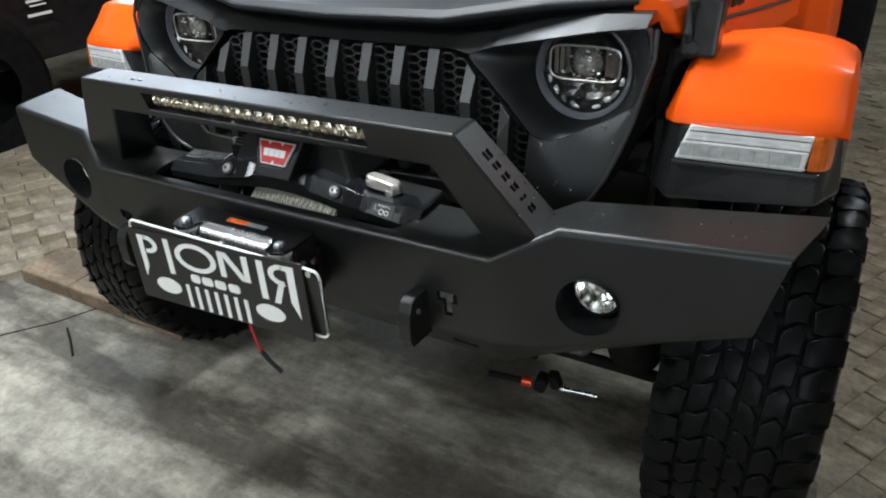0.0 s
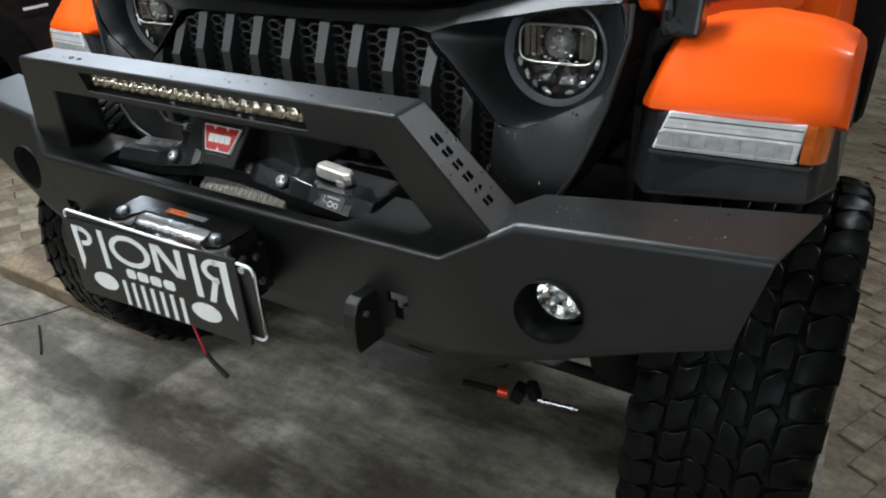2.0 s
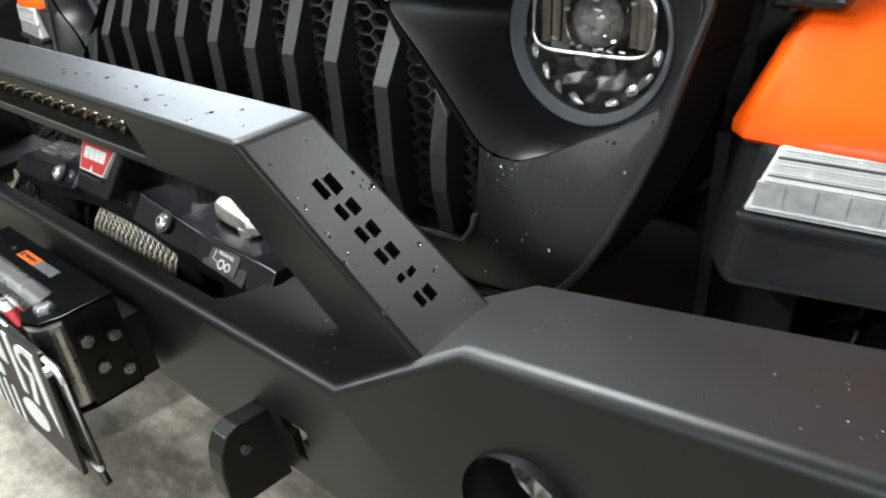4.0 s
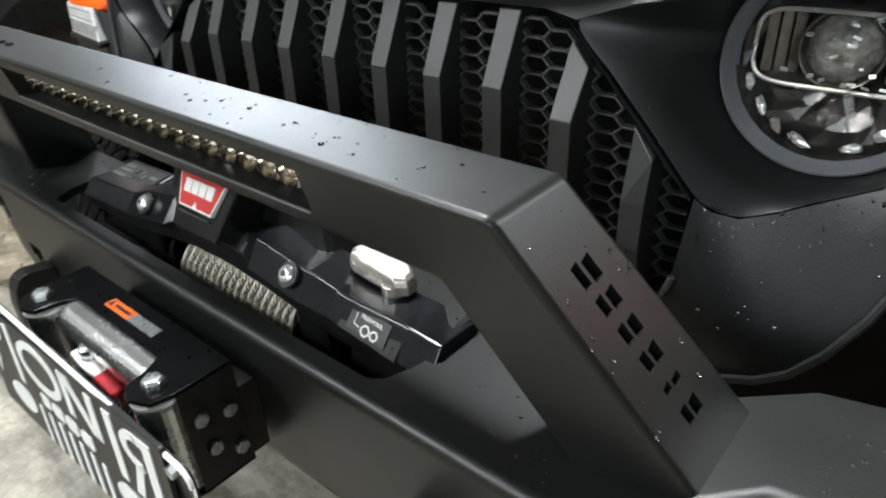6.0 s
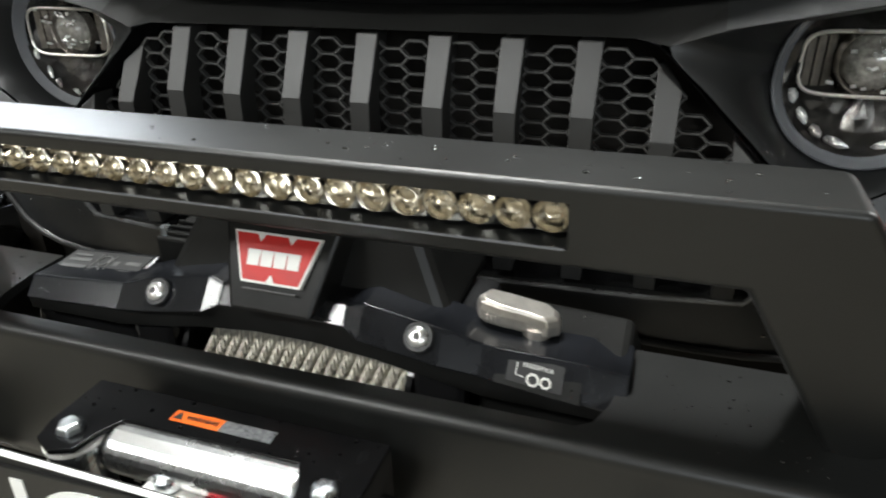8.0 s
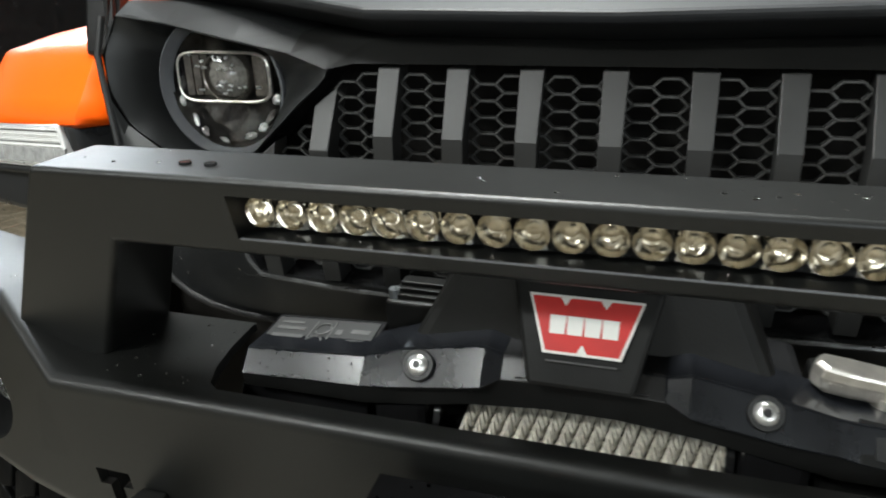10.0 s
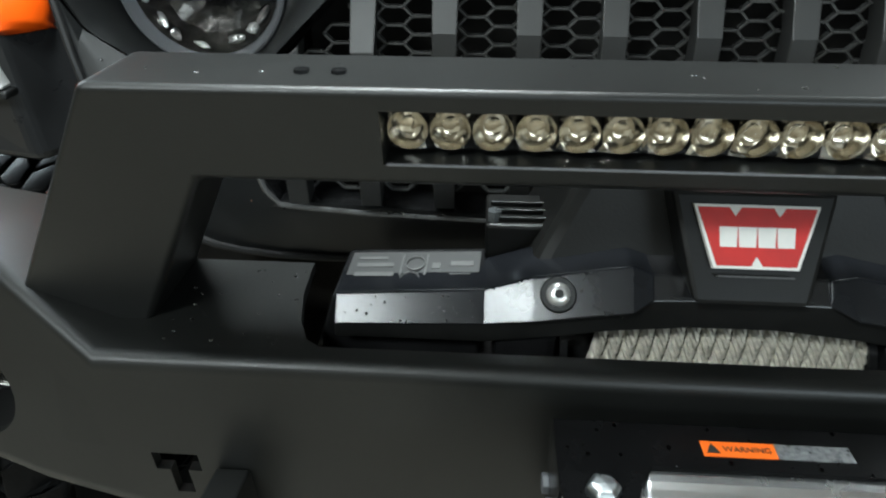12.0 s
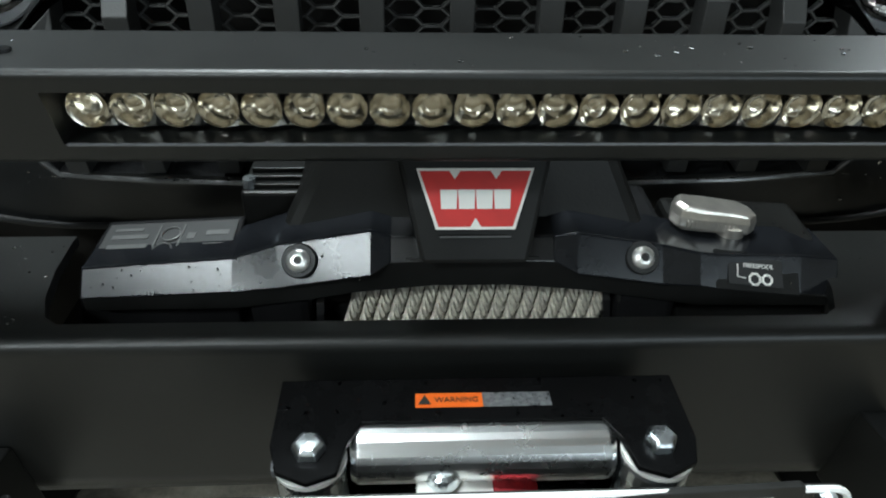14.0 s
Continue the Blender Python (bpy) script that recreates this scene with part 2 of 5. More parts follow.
def add_sweep(bm, path, r, seg=8, closed=False):
    """A round tube along a path of points."""
    pts = [Vector(p) for p in path]
    n = len(pts)
    rows = []
    for i, p in enumerate(pts):
        a, b = pts[(i - 1) % n if closed else max(i - 1, 0)], pts[(i + 1) % n if closed else min(i + 1, n - 1)]
        q = (b - a).to_track_quat("Z", "Y")
        rows.append([bm.verts.new(p + q @ Vector((r * math.cos(t), r * math.sin(t), 0))) for t in [2 * math.pi * k / seg for k in range(seg)]])
    for i in range(n if closed else n - 1):
        r0, r1 = rows[i], rows[(i + 1) % n]
        for k in range(seg):
            bm.faces.new((r0[k], r0[(k + 1) % seg], r1[(k + 1) % seg], r1[k]))
    if not closed:
        bm.faces.new(rows[0])
        bm.faces.new(list(reversed(rows[-1])))
    return bm


def sweep(path, r, seg=8, closed=False):
    return add_sweep(bmesh.new(), path, r, seg, closed)


def lathe(profile, seg=40, axis="y", at=(0, 0, 0), arc=2 * math.pi):
    """Turns a profile of (radius, along) about an axis through at."""
    bm = bmesh.new()
    rows = []
    for k in range(seg):
        t = arc * k / seg
        row = []
        for r, h in profile:
            c, s = r * math.cos(t), r * math.sin(t)
            p = {"y": (c, h, s), "x": (h, c, s), "z": (c, s, h)}[axis]
            row.append(bm.verts.new(Vector(p) + Vector(at)))
        rows.append(row)
    for k in range(seg):
        a, b = rows[k], rows[(k + 1) % seg]
        for i in range(len(profile) - 1):
            bm.faces.new((a[i], a[i + 1], b[i + 1], b[i]))
    bmesh.ops.remove_doubles(bm, verts=bm.verts, dist=1e-6)
    return bm


def soften(bm, width, segs=3, angle=25):
    """Rounds the sharp edges of a bmesh."""
    bmesh.ops.recalc_face_normals(bm, faces=bm.faces)
    es = [e for e in bm.edges if len(e.link_faces) == 2 and e.calc_face_angle() > radians(angle)]
    bmesh.ops.bevel(bm, geom=es, offset=width, segments=segs, profile=0.5, affect="EDGES", clamp_overlap=True)
    return bm


def fillet(a, b, c, r, n):
    """Points that round the corner b between a and c."""
    a, b, c = Vector(a), Vector(b), Vector(c)
    p, q = b + (a - b).normalized() * r, b + (c - b).normalized() * r
    return [tuple((p * (1 - t) + b * t) * (1 - t) + (b * (1 - t) + q * t) * t) for t in [k / n for k in range(n + 1)]]


def curve_loop(pts, per=4):
    """A closed smooth loop through points."""
    out, n = [], len(pts)
    v = [Vector(p) for p in pts]
    for i in range(n):
        a, b, c, d = v[i - 1], v[i], v[(i + 1) % n], v[(i + 2) % n]
        for k in range(per):
            t = k / per
            out.append(tuple(0.5 * ((2 * b) + (c - a) * t + (2 * a - 5 * b + 4 * c - d) * t * t + (3 * b - a - 3 * c + d) * t ** 3)))
    return out


def even(ob):
    """Keeps large flat faces flat beside rounded edges."""
    ob.data.set_sharp_from_angle(angle=radians(38))
    md = ob.modifiers.new("even", "WEIGHTED_NORMAL")
    md.keep_sharp, md.weight = True, 80
    return ob


def carve(ob, cutters):
    """Cuts real holes into a mesh object and leaves no helper behind."""
    for bm in cutters:
        bmesh.ops.recalc_face_normals(bm, faces=bm.faces)
        me = bpy.data.meshes.new("cutter")
        bm.to_mesh(me)
        bm.free()
        cut = new("cutter", me)
        md = ob.modifiers.new("hole", "BOOLEAN")
        md.operation, md.solver, md.object = "DIFFERENCE", "EXACT", cut
        bpy.context.view_layer.update()
        keep = [q for q in ob.modifiers if q.type == "BEVEL"]
        for q in keep:
            q.show_viewport = False
        deps = bpy.context.evaluated_depsgraph_get()
        got = bpy.data.meshes.new_from_object(ob.evaluated_get(deps))
        for q in keep:
            q.show_viewport = True
        ob.modifiers.remove(md)
        ob.data = got
        bpy.data.objects.remove(cut)
    return ob


def mirror(points, s):
    return [(s * p[0], *p[1:]) for p in points]


# ---- setting ----
def sheet(x0, y0, x1, y1, z, thick):
    return box(((x0 + x1) / 2, (y0 + y1) / 2, z - thick / 2), (x1 - x0, y1 - y0, thick))


tagged(part("ground", sheet(-30, -30, 30, 30, G - 0.004, 0.2), PAVER), "dim concrete ground reaching into the night", "ground", kind="structure")
tagged(part("floor", sheet(-2.6, -3.2, 1.06, 2.6, G, 0.012), CONCRETE), "grey concrete pad with dark oil stains", "floor", kind="structure")
# Added canopy and walls shut out the sky; south stays open for fill.
tagged(part("ceiling", sheet(-7, -6, 6, 7, 3.75, 0.1), CEIL), "unseen grey sheet added overhead", "ceiling", kind="structure")
for nm, c, s in (("wall_north", (0, 9.0, 1.8), (22, 0.2, 4)), ("wall_west", (-11, 0, 1.8), (0.2, 18, 4)), ("wall_east", (11, 0, 1.8), (0.2, 18, 4))):
    tagged(part(nm, box(c, s), WALLM), "plain dark wall added to close the surroundings", "wall", kind="structure")

# ---- the orange car ----
car = thing("off_road_car", "orange off-road car with black grille and flares, wet from rain", "car", (0, 0.7, G))


def cpart(name, bm, material, label="", parent=None, **kw):
    ob = part(name, bm, material, None, label, **kw)
    parent = parent or car
    ob.parent = parent
    ob.matrix_parent_inverse = Matrix.Translation((0, -0.7, -G)) if parent is car else Matrix()
    return ob


WETFACES = []
# grille shell: two headlight pods, a lower panel, the top strip
HX, HZ, HY = 0.486, 0.967, 0.398
POD = [(0.300, 0.318, 1.002), (0.342, 0.311, 0.960), (0.384, 0.305, 0.920), (0.424, 0.299, 0.881), (0.441, 0.305, 0.868), (0.460, 0.315, 0.863), (0.485, 0.328, 0.870), (0.515, 0.337, 0.885),
       (0.554, 0.344, 0.905), (0.590, 0.346, 0.928), (0.609, 0.345, 0.968), (0.614, 0.352, 1.012), (0.598, 0.367, 1.056), (0.52, 0.354, 1.048), (0.42, 0.337, 1.031), (0.345, 0.327, 1.018)]
OUT = [(0.610, 0.346, 0.972), (0.597, 0.334, 0.908), (0.583, 0.322, 0.862), (0.565, 0.309, 0.813), (0.545, 0.301, 0.775), (0.523, 0.298, 0.746), (0.50, 0.298, 0.728), (0.475, 0.301, 0.715), (0.445, 0.305, 0.706), (0.41, 0.311, 0.698), (0.36, 0.321, 0.690), (0.0, 0.345, 0.680)]
INN = [(0.606, 0.343, 0.958), (0.590, 0.3455, 0.928), (0.554, 0.3435, 0.9045), (0.515, 0.3365, 0.8845), (0.485, 0.3275, 0.8695), (0.46, 0.3145, 0.8625), (0.441, 0.3045, 0.8675), (0.4275, 0.2985, 0.879), (0.422, 0.300, 0.84), (0.416, 0.301, 0.80), (0.40, 0.301, 0.768), (0.0, 0.299, 0.751)]
OPEN = [(0.0, 0.320, 1.010), (0.268, 0.320, 1.010), (0.290, 0.318, 1.004), (0.300, 0.316, 0.996), (0.342, 0.310, 0.954), (0.384, 0.304, 0.914), (0.424, 0.298, 0.875), (0.422, 0.300, 0.84), (0.416, 0.301, 0.80), (0.40, 0.301, 0.768), (0.0, 0.299, 0.751)]
for s in (1, -1):
    pod = mirror(curve_loop(POD, 5), s)
    ring = []
    for x, y, z in pod:
        a = math.atan2(z - HZ, x - s * HX)
        ring.append((s * HX + 0.090 * math.cos(a), HY + 0.004, HZ + 0.090 * math.sin(a)))
    lip = [tuple(0.94 * p[i] + 0.06 * q[i] for i in range(3)) for p, q in zip(pod, ring)]
    mid = [tuple(0.45 * p[i] + 0.55 * q[i] - (0.010 if i == 1 else 0) for i in range(3)) for p, q in zip(pod, ring)]
    back = [(p[0], p[1] + 0.004, p[2]) for p in pod]
    back2 = [(p[0], p[1] + 0.022, p[2]) for p in pod]
    pd = cpart("headlight_pod", loft([back2, back, lip, mid, ring, [(x, y + 0.02, z) for x, y, z in ring]], True, False), PLASTIC, "black moulded headlight surround with rain drops", smooth=True)
    # brow above the pod
    top = mirror([(0.598, 0.367, 1.056), (0.52, 0.354, 1.048), (0.42, 0.337, 1.031), (0.345, 0.327, 1.018)], s)
    up = mirror([(0.60, 0.40, 1.072), (0.52, 0.392, 1.070), (0.42, 0.377, 1.057), (0.345, 0.362, 1.038)], s)
    bk = mirror([(0.60, 0.46, 1.075), (0.52, 0.45, 1.072), (0.42, 0.44, 1.06), (0.345, 0.43, 1.042)], s)
    dn = [(p[0], p[1] + 0.02, p[2] - 0.006) for p in top]
    cpart("brow", loft([dn, top, up, bk], False, False), PLASTIC, "grey-lit sloped brow over the headlight", bevel=0.002)
    # lower cheek and rim
    o, inn = mirror(OUT, s), mirror(INN, s)
    inward = [(x * 0.997, y - 0.004, z) for x, y, z in [tuple((a + b) / 2 for a, b in zip(p, q)) for p, q in zip(o, inn)]]
    lpn = cpart("lower_panel", loft([inn, inward, o], False, False), PLASTIC, "black textured lower grille panel", smooth=True)
    WETFACES += [pd, lpn]
    bk = [(x * 1.02, y + 0.10, z - 0.006) for x, y, z in o]
    cpart("shell_side", loft([o, bk], False, False), SIDEP)
    cpart("rim_seam", sweep([(x * 1.004, y - 0.003, z) for x, y, z in mirror([(0.614, 0.370, 1.056), (0.618, 0.354, 1.012)], s) + o], 0.004), INK, "dark panel joint", smooth=True)
    side = mirror([(0.598, 0.368, 1.056), (0.614, 0.353, 1.012), (0.610, 0.346, 0.972), (0.590, 0.347, 0.928)], s)
    sb = [(x * 1.02, 0.47, z) for x, y, z in side]
    cpart("shell_side", loft([side, sb], False, False), SIDEP)
    # inner return of the grille opening
    op = mirror(OPEN, s)
    cpart("opening_return", loft([op, [(x * 0.99, y + 0.05, z) for x, y, z in op]], False, False), GLOSSB)
# top strip across the nose
strip0 = [(-0.345, 0.327, 1.018), (-0.300, 0.318, 1.004), (-0.268, 0.320, 1.010), (0, 0.320, 1.010), (0.268, 0.320, 1.010), (0.300, 0.318, 1.004), (0.345, 0.327, 1.018)]
strip1 = [(-0.345, 0.362, 1.038), (-0.30, 0.356, 1.034), (-0.26, 0.356, 1.032), (0, 0.354, 1.030), (0.26, 0.356, 1.032), (0.30, 0.356, 1.034), (0.345, 0.362, 1.038)]
strip2 = [(x, 0.43, z + 0.004) for x, y, z in strip1]
cpart("nose_strip", loft([strip0, strip1, strip2], False, False), NOSEP, bevel=0.003)
cpart("grille_backing", box((0, 0.43, 0.90), (0.76, 0.02, 0.30)), DARK)
cpart("grille_backing", box((0, 0.445, 0.80), (1.10, 0.012, 0.15)), DARK)

# wet lower edges of opening and shell, greyed to carry their highlight
for nm, e in (("opening_edge", [(0.418, 0.298, 0.80), (0.412, 0.298, 0.781), (0.398, 0.298, 0.7645), (0.30, 0.297, 0.757), (0.15, 0.297, 0.752), (0.0, 0.296, 0.750)]), ("shell_edge", [(x, y - 0.002, z) for x, y, z in OUT[6:]])):
    cpart(nm, sweep([(-x, y, z) for x, y, z in e[:-1]] + e[::-1], 0.0032), WETB, "wet glossy edge, highlight lifted in the colour", smooth=True)

# slats of the grille
for k in range(-5, 6):
    n = abs(k)
    x = math.copysign(0.0056 + 0.0744 * n, k) if k else 0.0
    top = {5: (0.914, 0.303, 0.011), 4: (0.975, 0.322, 0.010)}.get(n, (1.006, 0.322, 0.0))
    kink = {5: 0.862, 4: 0.923}.get(n, 0.941)
    loops = []
    for z, y, w, cut in ((0.766, 0.297, 0.0105, 0.0), (0.82, 0.2885, 0.0108, 0.0), (kink, 0.291, 0.0112, 0.0), (top[0], top[1], 0.0122, top[2])):
        c = math.copysign(cut, k)
        loops.append([(x - w, y + 0.6 * c, z + c), (x + w, y - 0.6 * c, z - c), (x + w * 0.75, y + 0.035 - 0.6 * c, z - c), (x - w * 0.75, y + 0.035 + 0.6 * c, z + c)])
    cpart("grille_slat", loft(loops), SLATP, "dark kinked grille slat", bevel=0.0012)

# honeycomb behind the slats
def inside_open(x, z):
    x = abs(x)
    lim = 0.415 if z < 0.862 else 0.415 - (z - 0.872) * 1.0
    return x < lim and 0.765 < z < 1.006


bm = bmesh.new()
cw, rh = 0.0757 / 3, 0.0168
hw = cw * 2 / 3
seen = set()
for c in range(-18, 19):
    for r in range(0, 18):
        cx, cz = c * cw, 0.755 + r * rh + (rh / 2 if c % 2 else 0)
        pts = [(cx + hw * a, cz + rh * b) for a, b in ((1, 0), (0.5, 0.5), (-0.5, 0.5), (-1, 0), (-0.5, -0.5), (0.5, -0.5))]
        for i in range(6):
            p, q = pts[i], pts[(i + 1) % 6]
            key = (round((p[0] + q[0]) * 500), round((p[1] + q[1]) * 500))
            if key in seen or not (inside_open(*p) and inside_open(*q)):
                continue
            seen.add(key)
            d = Vector((q[0] - p[0], 0, q[1] - p[1]))
            n = Vector((-d.z, 0, d.x)).normalized() * 0.0010
            a = [Vector((p[0], 0.327, p[1])), Vector((q[0], 0.327, q[1]))]
            add_solid(bm, [a[0] - n, a[1] - n, a[1] + n, a[0] + n], [v + Vector((0, 0.007, 0)) for v in (a[0] - n, a[1] - n, a[1] + n, a[0] + n)])
tagged(cpart("honeycomb_mesh", bm, MESHP, "black plastic honeycomb mesh"), kind="stuff")

# headlights
for s in (1, -1):
    at = (s * HX, HY, HZ)
    bowl = lathe([(0.0, 0.055), (0.022, 0.054), (0.040, 0.050), (0.055, 0.043), (0.066, 0.034), (0.075, 0.024), (0.081, 0.012)], 26, "y", at)
    rb = random.Random(40 + s)
    for v in bowl.verts:
        if v.co.y > HY + 0.018:
            v.co += Vector((rb.uniform(-0.003, 0.003), rb.uniform(-0.005, 0.005), rb.uniform(-0.003, 0.003)))
    hl = cpart("headlight", bowl, LAMPIN, "round smoked LED headlight with chrome details")
    cpart("bezel", lathe([(0.0765, 0.018), (0.0790, 0.010), (0.0842, 0.001), (0.0865, -0.002), (0.0885, -0.001), (0.0895, 0.004), (0.0895, 0.03)], 48, "y", at), BEZEL, "grey ring bezel", hl, smooth=True)
    # halo: a wide bar-shaped ring across the lamp
    hal = []
    for k in range(32):
        t = 2 * math.pi * k / 32
        cx, cz = math.cos(t), math.sin(t)
        hal.append((at[0] + 0.064 * math.copysign(abs(cx) ** 0.35, cx), HY + 0.012, HZ + 0.012 + 0.030 * math.copysign(abs(cz) ** 0.45, cz)))
    cpart("halo_ring", sweep(hal, 0.0019, 6, True), CASTSIL, "thin silver halo ring", hl, smooth=True)
    c = (at[0], HY + 0.020, HZ + 0.012)
    cpart("projector", lathe([(0.0, -0.013), (0.011, -0.0115), (0.020, -0.006), (0.0265, 0.002), (0.028, 0.010)], 24, "y", c), LENSG, "glass projector lens", hl, smooth=True)
    cpart("projector_cup", lathe([(0.0275, 0.008), (0.030, -0.001), (0.0315, -0.002), (0.033, 0.010)], 28, "y", c), SMOKEY, "smoked projector cup", hl, smooth=True)
    for px in (-1, 1):
        for k in range(3):
            q = [(at[0] + px * (0.036 + 0.0095 * k) + dx, HY + 0.030 - 0.004 * k + dy, HZ + 0.012 + dz) for dx, dy, dz in ((-0.004, 0, -0.025), (0.004, 0.004, -0.025), (0.004, 0.004, 0.025), (-0.004, 0, 0.025))]
            cpart("side_reflector", solid(q, [(x, y + 0.004, z) for x, y, z in q]), SMOKEY, "", hl, bevel=0.001)
    rr = random.Random(21 + s)
    low = [[(at[0] + ra * math.cos(radians(186 + 12.0 * k)), HY + yy, HZ + ra * math.sin(radians(186 + 12.0 * k))) for k in range(15)] for ra, yy in ((0.078, 0.012), (0.070, 0.024), (0.058, 0.036), (0.044, 0.042), (0.030, 0.044))]
    low = [low[0]] + [[(x + rr.uniform(-0.002, 0.002), y + rr.uniform(-0.003, 0.003), z + rr.uniform(-0.002, 0.002)) for x, y, z in row] for row in low[1:]]
    cpart("lower_reflector", loft(low, False, False), LAMPIN, "smoked faceted lower reflector", hl)
    for k, (deg, lg) in enumerate(((196, 1.2), (217, 1.5), (235, 1.3), (257, 2.1), (291, 1.7), (309, 1.2), (326, 1.9), (345, 1.3))):
        t = radians(deg + rr.uniform(-3, 3))
        ra = rr.uniform(0.066, 0.071)
        gem = lathe([(0.0, -0.0035), (0.0035, -0.0032), (0.0065, -0.001), (0.0078, 0.003)], 8, "y")
        for v in gem.verts:
            v.co += Vector((rr.uniform(-0.0013, 0.0013), rr.uniform(-0.0016, 0.0016), rr.uniform(-0.0013, 0.0013)))
        gem.transform(Matrix.Translation((at[0] + ra * math.cos(t), HY + 0.015 + (0.070 - ra), HZ + ra * math.sin(t))) @ Euler((radians(-30 * math.sin(t)), -t, radians(25 * math.cos(t)))).to_matrix().to_4x4() @ Matrix.Diagonal((rr.uniform(0.4, 0.75), 0.7, 0.85 * lg * rr.uniform(0.85, 1.1), 1.0)))
        cpart("reflector_facet", gem, SHARD if k % 4 == 2 else BRIGHT, "bright crumpled chrome reflector", hl)
    # Small bright boxes stand in for glints around the projector.
    for k in range(26):
        px, pz = rr.gauss(0.0, 0.022), rr.choice((-0.014, 0.020)) + rr.uniform(-0.010, 0.012)
        cpart("lamp_facet", box((at[0] + px, HY + 0.004 + rr.uniform(0, 0.004), HZ + 0.012 + pz), (rr.uniform(0.0025, 0.007), 0.002, rr.uniform(0.0012, 0.0028)), turn(rr.uniform(-60, -20), rr.uniform(-25, 25), rr.uniform(-20, 20))), BRIGHT, "small bright facet added as a lamp glint", hl)
    cv = cpart("lens_cover", lathe([(0.0, -0.016), (0.03, -0.0135), (0.06, -0.006), (0.082, 0.006)], 40, "y", at), CLEAR, "clear domed lens", hl, smooth=True)
    cv.visible_shadow = False

# hood
HOODX = [(-0.57, 0.415, 1.092), (-0.42, 0.36, 1.086), (-0.25, 0.312, 1.064), (0, 0.302, 1.060), (0.25, 0.312, 1.064), (0.42, 0.36, 1.086), (0.57, 0.415, 1.092)]
low = [(x, y + 0.004, z - 0.010) for x, y, z in HOODX]
mid1 = [(x, y + 0.02, z + 0.010) for x, y, z in HOODX]
mid2 = [(x, y + 0.36, z + 0.05) for x, y, z in HOODX]
end = [(x * 1.03, 1.45, 1.20 + 0.02 * (1 - (x / 0.57) ** 2)) for x, y, z in HOODX]
cpart("hood", loft([[(x, y + 0.06, z - 0.03) for x, y, z in HOODX], low, HOODX, mid1, mid2, end], False, False), HOODM, "satin black hood with a folded front lip", smooth=False, bevel=0.004)
for s in (1, -1):
    lp = [mirror([(0.56, y, z + 0.01), (0.615 + w, y + 0.004, z), (0.632 + w, y + 0.01, z - 0.03), (0.640 + w, y + 0.012, z - dn), (0.56, y, z - dn)], s) for y, z, w, dn in ((0.42, 1.092, 0.0, 0.055), (0.52, 1.106, 0.010, 0.10), (0.75, 1.14, 0.035, 0.235), (1.45, 1.20, 0.13, 0.33))]
    cpart("hood_side", loft(lp), ORANGE, "glossy orange hood edge", bevel=0.006)
    cpart("panel_seam", sweep(mirror([(0.6575, 0.60, 1.017), (0.672, 0.74, 1.002), (0.692, 0.88, 0.985), (0.748, 1.28, 0.940)], s), 0.0035, 6), INK, "dark panel joint", smooth=True)
    for k in range(4):
        u = k / 3
        cpart("lettering_bar", box((s * (0.6605 + 0.0205 * u), 0.665 + 0.150 * u, 1.043 - 0.016 * u), (0.0024, 0.030, 0.030), turn(0, 0, -8.0 * s)), INK, "dark printed bar on the orange hood")
    lt = cpart("hood_latch", box((s * 0.672, 0.455, 1.042), (0.058, 0.055, 0.095), turn(-15, 0, 0)), GLOSSB, "black rubber hood latch", bevel=0.006)
    cpart("latch_pivot", rod((s * 0.664, 0.418, 1.018), (s * 0.664, 0.432, 1.014), 0.012, seg=16), GLOSSB, "", lt, bevel=0.002)
    cpart("latch_hook", sweep(mirror([(0.655, 0.43, 1.09), (0.655, 0.425, 1.04), (0.66, 0.43, 1.00)], s), 0.008), PLASTIC, "", lt, smooth=True)
    # orange fender: a sloping front that rises into a crowned top
    prof = [(0.352, 0.911, 1.0), (0.344, 0.9165, 1.0), (0.346, 0.9245, 1.0), (0.366, 0.9440, 1.0), (0.394, 0.9710, 1.0), (0.416, 0.9915, 0.95), (0.428, 1.0000, 0.9), (0.436, 1.0025, 0.9), (0.47, 1.0035, 0.8), (0.52, 1.0025, 0.6), (0.57, 0.998, 0.4), (0.63, 0.990, 0.3),
            (0.70, 0.976, 0.2), (0.78, 0.955, 0.1), (0.86, 0.935, 0.0), (0.92, 0.89, 0.0), (0.96, 0.83, 0.0)]
    rows = []
    for y, z, k in prof:
        q = max(0.12, min(1.0, (z - 0.905) / 0.09))
        crown = 0.016 * max(0.0, min(1.0, (y - 0.43) / 0.09, (0.80 - y) / 0.12))
        rows.append(mirror([(x + (0.22 * max(0.0, z - 0.93) - 0.006 if x < 0.69 else 0.0), y + k * 0.2 * (x - 0.66) + dy * k, z - 0.05 * (x - 0.66) * k - dz * q + crown * max(0.0, 1 - ((x - 0.78) / 0.12) ** 2)) for x, dy, dz in ((0.650, 0.06, 0.070), (0.650, 0.042, 0.034), (0.654, 0.022, 0.011), (0.668, 0.004, 0.002), (0.70, 0.0, 0.0), (0.78, -0.004, -0.004), (0.85, -0.002, 0.0), (0.880, 0.004, 0.003), (0.902, 0.014, 0.012), (0.914, 0.022, 0.045), (0.918, 0.03, 0.09))], s))
    fd = cpart("fender", loft(rows, False, False), ORANGE, "glossy orange front fender", smooth=True)
    md = fd.modifiers.new("thick", "SOLIDIFY")
    md.thickness, md.offset = 0.006, 0
